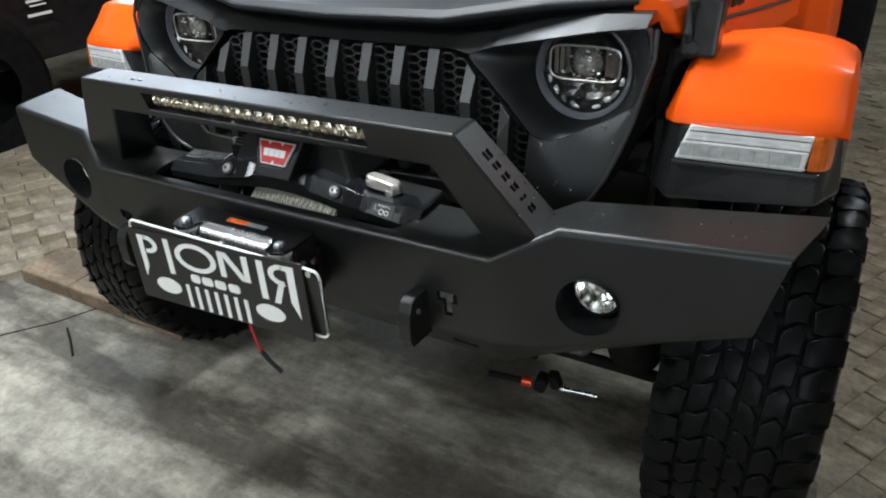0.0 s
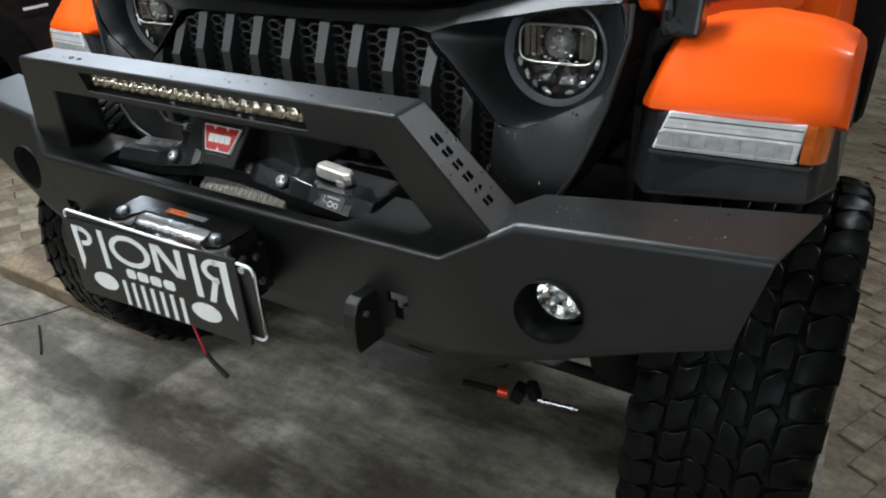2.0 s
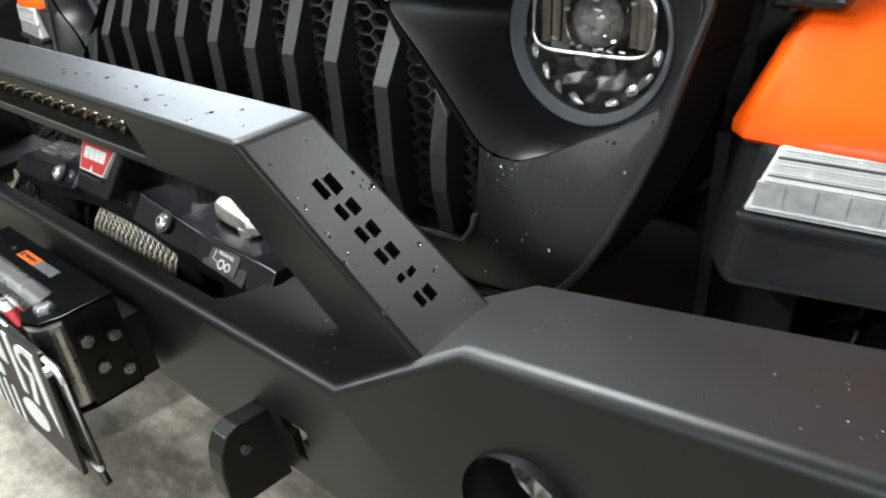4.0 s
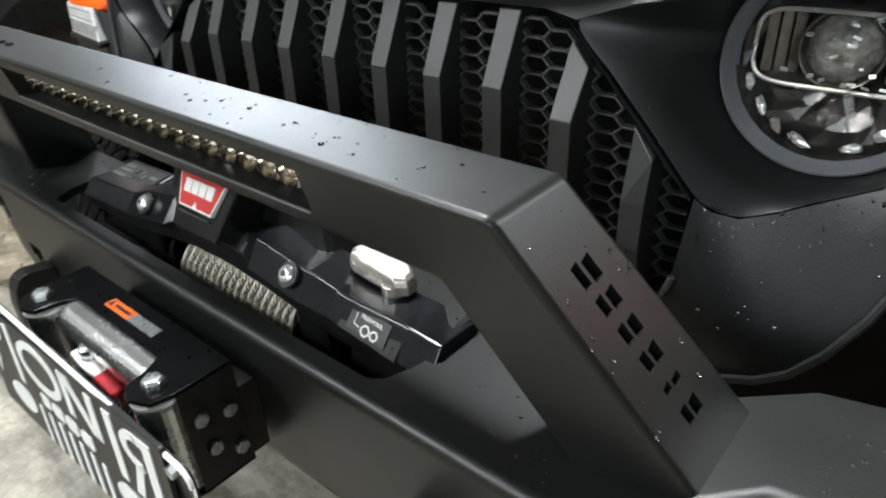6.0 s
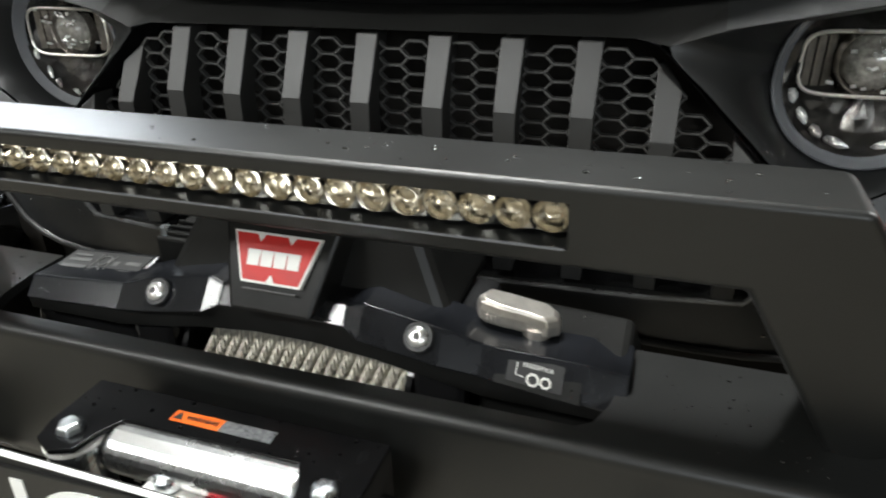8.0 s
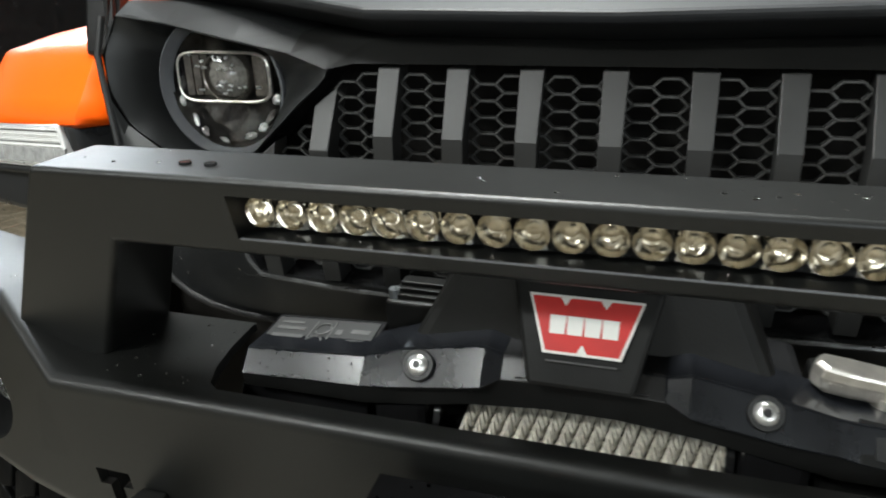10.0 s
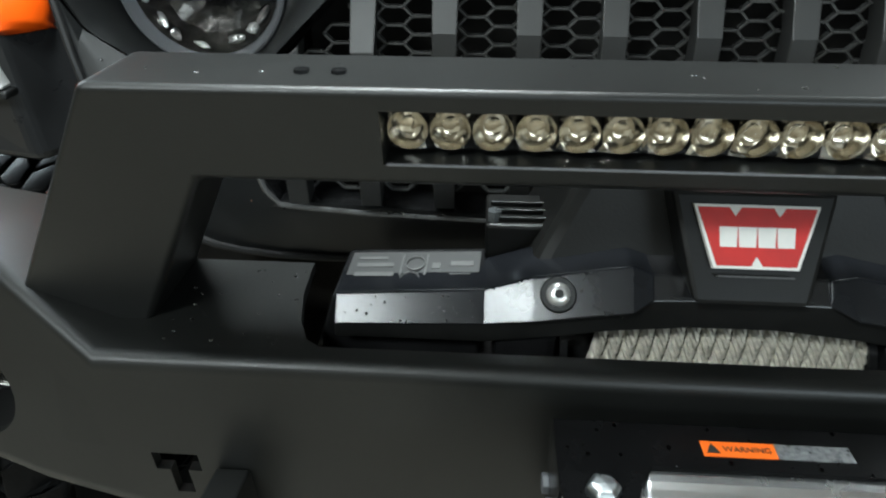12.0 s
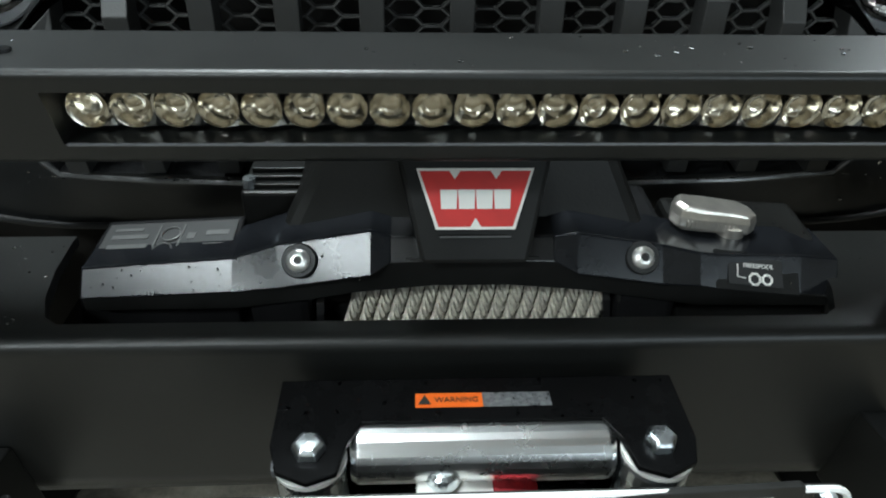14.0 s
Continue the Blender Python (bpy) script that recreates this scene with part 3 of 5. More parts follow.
    # black flare under it, with the running lamp
    fl = mirror([(0.600, 0.425, 0.780), (0.662, 0.346, 0.770), (0.895, 0.380, 0.782), (0.925, 0.43, 0.79), (0.925, 0.62, 0.865), (0.618, 0.62, 0.865)], s)
    fu = mirror([(0.632, 0.425, 0.917), (0.676, 0.349, 0.917), (0.890, 0.398, 0.904), (0.910, 0.44, 0.902), (0.910, 0.62, 0.925), (0.636, 0.62, 0.925)], s)
    ff = cpart("fender_flare", solid(fl, fu), FLAREP, "black plastic fender flare", bevel=0.012, segs=3)
    arch = []
    for k in range(13):
        t = radians(75 + 85 * k / 12)
        arch.append((0.66 - 0.46 * math.cos(t), 0.36 + 0.545 * math.sin(t)))
    cpart("wheel_arch", loft([mirror([(0.64, y, z), (0.920, y, z), (0.924, y, z - 0.03), (0.64, y, z - 0.03)], s) for y, z in arch]), PLASTIC)
    def dl(x, z, d=0.0):
        return (s * x, 0.332 + 0.20 * (x - 0.66) + 0.12 * (z - 0.85) + d, z + 0.008 - 0.05 * (x - 0.66))

    fq = ((0.672, 0.850), (0.866, 0.850), (0.872, 0.908), (0.690, 0.908))
    rl = cpart("running_lamp", solid([dl(x, z) for x, z in fq], [dl(x, z, 0.03) for x, z in fq]), MILKY, "clear ribbed daytime running lamp", bevel=0.003)
    for i in range(9):
        z = 0.8865 + 0.0024 * i
        cpart("lens_rib", sweep([dl(0.676 + (z - 0.85) * 0.3, z, 0.0006), dl(0.868, z, 0.0006)], 0.0012 if i % 3 else 0.0016, 6), DIM if i == 5 else MILKY, "", rl, smooth=True)
    for z, r, mt in ((0.8545, 0.0016, BRIGHT), (0.8795, 0.0022, MILKY), (0.8832, 0.0010, DIM)):
        cpart("lens_rib", sweep([dl(0.676 + (z - 0.85) * 0.3, z, 0.0006), dl(0.868, z, 0.0006)], r, 6), mt, "", rl, smooth=True)
    for i in range(8):
        x = 0.690 + 0.0225 * i
        bq = ((x - 0.0112, 0.857), (x + 0.0112, 0.857), (x + 0.0116, 0.8775), (x - 0.0108, 0.8775))
        cpart("light_block", solid([dl(a, b, -0.0012) for a, b in bq], [dl(a, b, 0.004) for a, b in bq]), FROST, "", rl, bevel=0.0010)
    ring = ((0.8705, 0.0015), (0.884, 0.003), (0.896, 0.011), (0.903, 0.024), (0.906, 0.042))
    cpart("amber_marker", loft([[dl(x, z, d + e) for z, e in ((0.850, 0.002), (0.856, 0.0), (0.902, 0.0), (0.907, 0.002), (0.907, 0.03), (0.850, 0.03))] for x, d in ring]), AMBER, "amber side marker lamp", rl, bevel=0.002, smooth=False)
    lq = ((0.668, 0.840), (0.888, 0.840), (0.890, 0.849), (0.668, 0.849))
    cpart("lamp_frame", solid([dl(x, z, -0.002) for x, z in lq], [dl(x, z, 0.03) for x, z in lq]), PLASTIC, "", rl, bevel=0.003)

    if s < 0:
        for ob in (fd, ff, rl):
            ob.location = (-0.014, 0.0, 0.010)

# body side behind the fender
for s in (1, -1):
    cpart("door_panel", solid(mirror([(0.80, 1.52, 0.45), (0.86, 1.52, 0.45), (0.86, 3.1, 0.45), (0.80, 3.1, 0.45)], s), mirror([(0.74, 1.52, 1.22), (0.82, 1.52, 1.22), (0.82, 3.1, 1.22), (0.74, 3.1, 1.22)], s)), ORANGE, "orange body side", bevel=0.02)
    cpart("cowl_side", solid(mirror([(0.60, 1.30, 0.70), (0.79, 1.40, 0.70), (0.85, 1.50, 0.70), (0.60, 1.50, 0.70)], s), mirror([(0.60, 1.30, 1.19), (0.76, 1.40, 1.19), (0.81, 1.50, 1.21), (0.60, 1.50, 1.21)], s)), ORANGE, bevel=0.01)
    cpart("rear_fender", loft([mirror([(0.78, y, z), (0.93, y + 0.02, z), (0.945, y + 0.03, z - 0.05), (0.78, y, z - 0.05)], s) for y, z in ((3.05, 0.80), (3.2, 1.0), (3.4, 1.08), (3.9, 1.08))]), ORANGE, bevel=0.02)
    cpart("rear_flare", loft([mirror([(0.80, y, z), (0.955, y + 0.02, z), (0.955, y + 0.05, z - 0.07), (0.80, y, z - 0.07)], s) for y, z in ((3.0, 0.70), (3.15, 0.93), (3.35, 1.03), (3.9, 1.03))]), PLASTIC, bevel=0.01)

# tub, cabin and underbody
cpart("body_tub", solid([(-0.79, 1.50, 0.50), (0.79, 1.50, 0.50), (0.79, 4.25, 0.50), (-0.79, 4.25, 0.50)], [(-0.75, 1.50, 1.21), (0.75, 1.50, 1.21), (0.75, 4.25, 1.21), (-0.75, 4.25, 1.21)]), ORANGE, "orange body tub", bevel=0.02)
cab = cpart("hard_top", solid([(-0.74, 1.52, 1.21), (0.74, 1.52, 1.21), (0.74, 4.22, 1.21), (-0.74, 4.22, 1.21)], [(-0.62, 1.90, 1.74), (0.62, 1.90, 1.74), (0.64, 4.10, 1.76), (-0.64, 4.10, 1.76)]), NOSEP, "black hard top", bevel=0.03, segs=3)
cpart("windscreen", solid([(-0.66, 1.535, 1.25), (0.66, 1.535, 1.25), (0.66, 1.56, 1.25), (-0.66, 1.56, 1.25)], [(-0.57, 1.845, 1.69), (0.57, 1.845, 1.69), (0.57, 1.87, 1.69), (-0.57, 1.87, 1.69)]), GLOSSB, "dark windscreen", cab, bevel=0.006)
for s in (1, -1):
    cpart("side_window", solid(mirror([(0.742, 1.75, 1.26), (0.742, 2.55, 1.26), (0.72, 2.55, 1.26), (0.72, 1.75, 1.26)], s), mirror([(0.655, 2.0, 1.66), (0.655, 2.55, 1.66), (0.63, 2.55, 1.66), (0.63, 2.0, 1.66)], s)), GLOSSB, "dark side window", cab, bevel=0.006)
    rw = cpart("rear_tyre", lathe([(0.215, -0.12), (0.29, -0.14), (0.37, -0.14), (0.405, -0.12), (0.413, 0.0), (0.405, 0.12), (0.37, 0.14), (0.29, 0.14), (0.215, 0.12)], 40, "x", (s * 0.86, 3.55, G + 0.413)), RUBBER, "large black rear tyre", smooth=True)
    cpart("rim", lathe([(0.0, s * 0.03), (0.19, s * 0.05), (0.216, s * 0.10), (0.218, -s * 0.12)], 30, "x", (s * 0.86, 3.55, G + 0.413)), GLOSSB, "black wheel rim", rw, smooth=True)
cpart("floor_pan", box((0, 2.4, 0.42), (1.4, 3.6, 0.16)), DARK, bevel=0.02)
cpart("engine_block", box((0, 1.02, 0.60), (0.66, 0.80, 0.50)), DARK, bevel=0.04)

# wheels
WY, R = 0.61, 0.415
WZ = G + R
for s in (1, -1):
    hub = (s * 0.848, WY, WZ)
    prof = [(r - 0.045 if r > 0.3 else r, w * 0.93) for r, w in ((0.215, -0.13), (0.26, -0.148), (0.33, -0.158), (0.40, -0.156), (0.432, -0.150), (0.444, -0.13), (0.447, -0.06), (0.448, 0), (0.447, 0.06), (0.444, 0.13), (0.432, 0.150), (0.40, 0.156), (0.33, 0.158), (0.26, 0.148), (0.215, 0.13))]
    ty = cpart("tyre", lathe(prof, 56, "x", hub), RUBBER, "large black mud-terrain tyre, wet", smooth=True)
    cpart("rim", lathe([(0.0, s * 0.02), (0.07, s * 0.03), (0.09, s * 0.06), (0.19, s * 0.04), (0.216, s * 0.10), (0.218, -s * 0.13)], 40, "x", hub), GLOSSB, "black wheel rim", ty, smooth=True)
    shapes = {
        "shoulder": [(0.090, -0.026), (0.108, -0.032), (0.140, -0.031), (0.155, -0.030), (0.155, 0.023), (0.140, 0.025), (0.118, 0.027), (0.092, 0.018)],
        "shoulder_short": [(0.096, -0.026), (0.116, -0.032), (0.138, -0.030), (0.150, -0.028), (0.150, 0.019), (0.138, 0.024), (0.124, 0.028), (0.093, 0.014)],
        "centre": [(0.003, -0.028), (0.020, -0.034), (0.038, -0.022), (0.037, 0.018), (0.022, 0.030), (0.005, 0.022)],
        "inner": [(0.045, -0.030), (0.066, -0.026), (0.082, -0.034), (0.085, 0.006), (0.070, 0.029), (0.047, 0.020)],
    }
    meshes = {}
    N = 46
    for nm, pts in shapes.items():
        for sd in (1, -1):
            bm = bmesh.new()
            lo, hi = [], []
            for px, pa in pts:
                pa += {"centre": -0.5 * (px - 0.02), "inner": 0.55 * (px - 0.065)}.get(nm, 0.30 * (px - 0.085))
                for lst, rad, k in ((lo, 0.392, 1.0), (hi, 0.4120, 0.97)):
                    cx = sum(p[0] for p in pts) / len(pts)
                    drop = 0.024 if px > 0.148 else 0.007 if px > 0.135 else 0.0
                    xx, aa = (cx + (px - cx) * k * 1.08) * 0.93, pa * k * 1.08 / 0.41 * 41 / N
                    rr = rad - drop
                    lst.append((sd * xx, -rr * math.cos(sd * aa), rr * math.sin(sd * aa)))
            add_solid(bm, hi, lo)
            bmesh.ops.recalc_face_normals(bm, faces=bm.faces)
            top = max(bm.faces, key=lambda f: sum(math.hypot(v.co.y, v.co.z) for v in f.verts) / len(f.verts))
            bmesh.ops.bevel(bm, geom=list(top.edges), offset=0.0035, segments=2, profile=0.6, affect="EDGES")
            for f in bm.faces:
                f.smooth = True
            me = bpy.data.meshes.new("tread_block")
            bm.to_mesh(me)
            bm.free()
            me.materials.append(WETRUB)
            meshes[nm, sd] = me
    for sd in (1, -1):
        for k in range(N):
            for nm, off in (("shoulder" if k % 2 else "shoulder_short", 0.0 if sd > 0 else 0.5), ("centre", 0.45 if sd > 0 else 0.95), ("inner", 0.72 if sd > 0 else 0.22)):
                ob = new("tread_block", meshes[nm, sd])
                ob.parent = ty
                ob.matrix_basis = pose(*hub, 360 * (k + off) / N, 0, 0)

# axle and steering below
ax = cpart("front_axle", rod((-0.66, WY, WZ), (0.66, WY, WZ), 0.045), DARK, "dark steel axle tube", smooth=True)
cpart("differential", lathe([(0.0, -0.12), (0.09, -0.10), (0.13, 0.0), (0.09, 0.10), (0.0, 0.12)], 20, "y", (0.22, WY, WZ)), DARK, "", ax, smooth=True)
cpart("steering_rod", rod((-0.6, 0.60, 0.16), (0.66, 0.60, 0.16), 0.016), DARK, "", ax, smooth=True)
DA, DB = Vector((0.355, 0.446, 0.160)), Vector((0.535, 0.494, 0.138))
DV = (DB - DA).normalized()
dmp = cpart("steering_damper", rod(DA - DV * 0.085, DA, 0.008), DARK, "steering damper with a red ring and chrome rod", smooth=True)
cpart("red_ring", rod(DA, DA + DV * 0.024, 0.0135), surface("red_anodised", (0.7, 0.08, 0.03), 0.3, 0.6), "", dmp, smooth=True)
cpart("clamp", box(DA + DV * 0.050 + Vector((0, 0, 0.008)), (0.030, 0.045, 0.040), turn(0, 20, 10)), DARK, "", dmp, bevel=0.008)
cpart("clamp", box(DA + DV * 0.080 + Vector((0, 0.01, 0.014)), (0.026, 0.03, 0.048), turn(10, -15, 0)), DARK, "", dmp, bevel=0.006)
cpart("chrome_rod", rod(DA + DV * 0.095, DB, 0.0055), CHROME, "", dmp, smooth=True)
for s in (1, -1):
    cpart("frame_rail", box((s * 0.43, 1.0, 0.48), (0.08, 1.5, 0.13)), DARK)
    cpart("control_arm", rod((s * 0.45, WY, 0.33), (s * 0.40, 1.6, 0.42), 0.03), DARK, smooth=True)
# Dark sheet added below the grille, covering lit floor where shade belongs.
cpart("lower_valance", box((0, 0.425, 0.605), (1.26, 0.012, 0.35)), DARK, bevel=0.004)
cpart("skid_plate", box((0, 0.95, 0.62), (0.9, 0.9, 0.02)), DARK)
cpart("radiator", box((0, 0.50, 0.80), (0.9, 0.03, 0.5)), DARK)
for s in (1, -1):
    # Dark sheet added beside the tyre for the shade in that gap.
    cpart("splash_shield", box((s * 0.665, 0.43, 0.66), (0.09, 0.012, 0.24)), DARK)
    cpart("wheel_liner", box((s * 0.632, 0.70, 0.68), (0.012, 0.62, 0.44)), DARK)
    cpart("sway_link", sweep(mirror([(0.44, 0.30, 0.46), (0.50, 0.27, 0.452), (0.56, 0.26, 0.462), (0.60, 0.30, 0.48), (0.61, 0.45, 0.46)], s), 0.011, 8), WETB, "wet black sway bar end", smooth=True)
    cpart("knuckle", lathe([(0.0, -0.07), (0.06, -0.06), (0.075, 0.0), (0.05, 0.06), (0.0, 0.07)], 14, "z", (s * 0.60, 0.56, 0.30)), DARK, smooth=True)
cpart("inner_wing", box((0.62, 0.8, 0.85), (0.02, 0.7, 0.3)), DARK)
cpart("inner_wing", box((-0.62, 0.8, 0.85), (0.02, 0.7, 0.3)), DARK)

# ---- steel bumper ----
bumper = thing("front_bumper", "black powder-coated steel winch bumper with light hoop", "bumper", (0, 0.1, 0.55))
OFF = Matrix.Translation((0, -0.1, -0.55))


def bpart(name, bm, material, label="", parent=None, **kw):
    ob = part(name, bm, material, None, label, **kw)
    ob.parent = parent or bumper
    if parent is None:
        ob.matrix_parent_inverse = OFF
    return ob


# folded plate, sections across the width: top back, top front, fold, bottom
SEC = [((0.000, 0.180, 0.769), (0.000, 0.042, 0.769), (0.000, 0.052, 0.595), (0.000, 0.110, 0.522)),
       ((0.467, 0.180, 0.769), (0.467, 0.042, 0.769), (0.467, 0.056, 0.595), (0.467, 0.110, 0.515)),
       ((0.562, 0.195, 0.819), (0.562, 0.090, 0.819), (0.562, 0.066, 0.610), (0.545, 0.125, 0.550)),
       ((0.916, 0.283, 0.822), (0.880, 0.137, 0.822), (0.852, 0.118, 0.690), (0.845, 0.160, 0.664))]
TH = 0.008


def section(pts, sgn):
    tb, tf, fo, bo = [Vector(q) for q in pts]
    outer = [tuple(tb), *fillet(tb, tf, fo, 0.013, 5), *fillet(tf, fo, bo, 0.014, 3), tuple(bo)]
    dn, bk = Vector((0, 0, -TH)), Vector((0, TH, 0))
    inner = [tuple(bo + bk + Vector((0, 0, 0.004))), tuple(fo + bk), tuple(tf + bk * 1.6 + dn * 1.6), tuple(tb + dn)]
    return [(sgn * x, y, z) for x, y, z in outer + inner]


loops = [section(q, -1) for q in SEC[:0:-1]] + [section(q, 1) for q in SEC]
body = bpart("bumper_body", loft(loops), POWDER, "black folded steel shell with satin finish", smooth=True)
cuts = []
slot = []
for cx, c0 in ((0.270, 0), (-0.305, 180)):
    for k in range(9):
        t = radians(c0 - 90 + 180 * k / 8)
        slot.append((cx + 0.03 * math.cos(t), 0.172 + 0.107 * math.sin(t)))
cuts.append(solid([(x, y, 0.60) for x, y in slot], [(x, y, 0.80) for x, y in slot]))
for s in (1, -1):
    cuts.append(rod((s * 0.617, -0.05, 0.696), (s * 0.617, 0.20, 0.696), 0.049, seg=40))
    tx, tz = (0.386, 0.0) if s > 0 else (-0.428, -0.013)
    cuts.append(box((tx, 0.05, 0.670 + tz), (0.038, 0.08, 0.020)))
    cuts.append(box((tx, 0.05, 0.648 + tz), (0.015, 0.08, 0.034)))
    cuts.append(box((s * 0.40, 0.09, 0.560), (0.05, 0.06, 0.016), turn(40, 0, 0)))
even(carve(body, cuts))
for s in (1, -1):
    fc = (s * 0.617 + 0.004, 0.122, 0.702)
    fb = lathe([(0.0, 0.030), (0.014, 0.028), (0.026, 0.018), (0.034, 0.004), (0.036, -0.004)], 13, "y", fc)
    rf = random.Random(60 + s)
    for v in fb.verts:
        if v.co.y > fc[1]:
            v.co += Vector((rf.uniform(-0.001, 0.001), rf.uniform(-0.0015, 0.0015), rf.uniform(-0.001, 0.001)))
    fog = bpart("fog_lamp", fb, FOGCH, "round chrome fog lamp set deep in the bumper")
    cv = bpart("lens", lathe([(0.0, -0.016), (0.020, -0.012), (0.0365, -0.003)], 24, "y", fc), CLEAR, "", fog, smooth=True)
    cv.visible_shadow = False
    bpart("fog_tube", lathe([(0.050, -0.045), (0.0505, 0.04), (0.0, 0.055)], 36, "y", (s * 0.617, 0.126, 0.696)), INK, "", fog, smooth=True)
    bpart("fog_rim", lathe([(0.0355, 0.006), (0.0365, -0.005), (0.040, -0.004), (0.042, 0.006)], 30, "y", fc), GLOSSB, "", fog, smooth=True)
    bpart("bulb_shield", lathe([(0.0, -0.004), (0.006, -0.002), (0.008, 0.010), (0.008, 0.026)], 10, "y", fc), CHROME, "", fog)
    for k in range(3):
        bpart("reflector_step", box((fc[0] + 0.018 * math.cos(1.256 * k + 0.4), fc[1] + 0.012, fc[2] + 0.018 * math.sin(1.256 * k + 0.4)), (0.013, 0.004, 0.011), turn(rf.uniform(-30, 10), rf.uniform(-30, 30), 50 * k)), FOGCH, "", fog, bevel=0.001)
    # tow tab
    tab = [(0.050, 0.688), (0.014, 0.693), (0.001, 0.688), (-0.008, 0.672), (-0.012, 0.650), (-0.012, 0.615), (-0.004, 0.600), (0.060, 0.592)]
    t0, t1, dz = (0.323, 0.347, -0.012) if s > 0 else (-0.396, -0.368, -0.034)
    tab = [(y, z + dz) for y, z in tab]
    tow = bpart("tow_tab", solid([(t0, y, z) for y, z in tab], [(t1, y, z) for y, z in tab]), POWDER, "thick black steel tow tab", bevel=0.002)
    bpart("tab_bolt", rod((t1, 0.016, 0.664 + dz), (t1 + 0.005, 0.016, 0.664 + dz), 0.005, seg=6), BEZEL, "", tow)

# hoop
def hy(z):
    return 0.036 + (0.970 - z) * 0.27


OUTER = [(-0.548, 0.775), (-0.418, 0.970), (0.418, 0.970), (0.548, 0.775)]
INNER = [(0.447, 0.758), (0.366, 0.905), (-0.366, 0.905), (-0.447, 0.758)]
ol = OUTER + INNER
hoop = bpart("light_hoop", soften(solid([(x, hy(z), z) for x, z in ol], [(x, 0.110 + (0.970 - z) * 0.38, z) for x, z in ol]), 0.006, 4), POWDER, "black steel hoop with stencil slots and a lamp window", smooth=True)
hc = [box((0.004, 0.045, 0.9385), (0.506, 0.11, 0.036))]
for s in (1, -1):
    p0, p1 = Vector((s * 0.418, 0.073, 0.970)), Vector((s * 0.548, 0.136, 0.775))
    d = (p1 - p0).normalized()
    yv = Vector((0, 1, 0)) - d * d.y
    yv.normalize()
    nv = d.cross(yv)
    m = Matrix((( d.x, yv.x, nv.x), (d.y, yv.y, nv.y), (d.z, yv.z, nv.z))).to_4x4()
    for i in range(6):
        c = p0 + d * (0.057 + 0.0226 * i)
        wdt = 0.0165 if i == 0 else (0.006 if i == 4 else 0.013)
        for off, hgt, shift in ((-0.0062, 0.0075, -0.0015), (0.0050, 0.0095, 0.0015)):
            hc.append(box(c + yv * off + d * shift, (wdt, hgt, 0.016), m))
even(carve(hoop, hc))
# Pale grey strip painted as the highlight on the black window edge.
bpart("window_lip", box((0.004, hy(0.9205) - 0.0002, 0.9208), (0.502, 0.0022, 0.0018)), BEZEL, "wet lower edge of the lamp window, highlight painted pale", hoop, bevel=0.0006)
for dx in (0.0, 0.022):
    bpart("bolt_cap", rod((-0.275 - dx, 0.066, 0.969), (-0.275 - dx, 0.066, 0.9722), 0.0048, seg=6), GLOSSB)

# ---- light bar in the hoop ----
bar = thing("light_bar", "slim LED light bar with twenty chrome cups, unlit", "light bar", (0, 0.07, 0.9215))
BOFF = Matrix.Translation((0, -0.07, -0.9215))
hs = part("housing", box((0.004, 0.086, 0.9385), (0.504, 0.028, 0.034)), GLOSSB, bar, "black housing", bevel=0.002)
hs.matrix_parent_inverse = BOFF
P = 0.0252
cup = [(0.0, 0.0130), (0.0028, 0.0128), (0.0055, 0.0105), (0.0085, 0.0060), (0.0108, 0.0010), (0.0122, -0.0035)]
bmc = lathe(cup, 20, "y")
chipm = lathe([(0.0, -0.002), (0.0034, -0.0012), (0.0054, 0.002)], 12, "y")
domem = lathe([(0.0, -0.0048), (0.0024, -0.0043), (0.0044, -0.0026), (0.0056, 0.0), (0.003, 0.0006), (0.0, 0.0006)], 14, "y")
frm = bmesh.new()
add_box(frm, (0, 0.0, 0.0160), (P, 0.012, 0.002))
for i in range(20):
    x = (i - 9.5) * P + 0.004
    if i == 0:
        cup0 = part("led_cup", bmc, WARMCH, bar, "polished chrome LED reflector cup", smooth=True)
        chip0 = part("led_chip", chipm, GOLD, cup0, "small yellow LED chip", smooth=True)
        dome0 = part("led_lens", domem, LEDGLASS, cup0, "clear bubble lens", smooth=True)
        dome0.location = (0, 0.0042, 0)
        part("cell_frame", frm, STRIPM, cup0)
        cup0.location = (x, 0.064 - 0.07, 0.9385 - 0.9215)
        chip0.location = (0, 0.0082, 0)
    else:
        copy_thing(cup0, Matrix.Translation((x, 0.064 - 0.07, 0.9385 - 0.9215)))
for ob in bpy.data.objects:
    if ob.name.startswith("led_lens"):
        ob.visible_shadow = False
# Jittered chrome grid added behind the cups to scatter glints.
rs = random.Random(77)
nx, nz = 101, 5
gv = [(0.004 - 0.2525 + 0.505 * i / (nx - 1), 0.0690 + 0.004 * math.cos(math.pi * 20 * i / (nx - 1)) ** 2 + rs.uniform(-0.001, 0.001), 0.9230 + 0.031 * k / (nz - 1)) for k in range(nz) for i in range(nx)]
gf = [(k * nx + i, k * nx + i + 1, (k + 1) * nx + i + 1, (k + 1) * nx + i) for k in range(nz - 1) for i in range(nx - 1)]
gm = bpy.data.meshes.new("reflector_strip")
gm.from_pydata(gv, [], gf)
gm.materials.append(WARMCH)
gs = tagged(new("reflector_strip", gm), "jittered chrome strip added for glints between the cups")
gs.parent = bar
gs.matrix_parent_inverse = BOFF

# ---- winch ----
winch = thing("winch", "black electric winch with steel cable, wet", "winch", (0, 0.17, 0.66))
WOFF = Matrix.Translation((0, -0.17, -0.66))


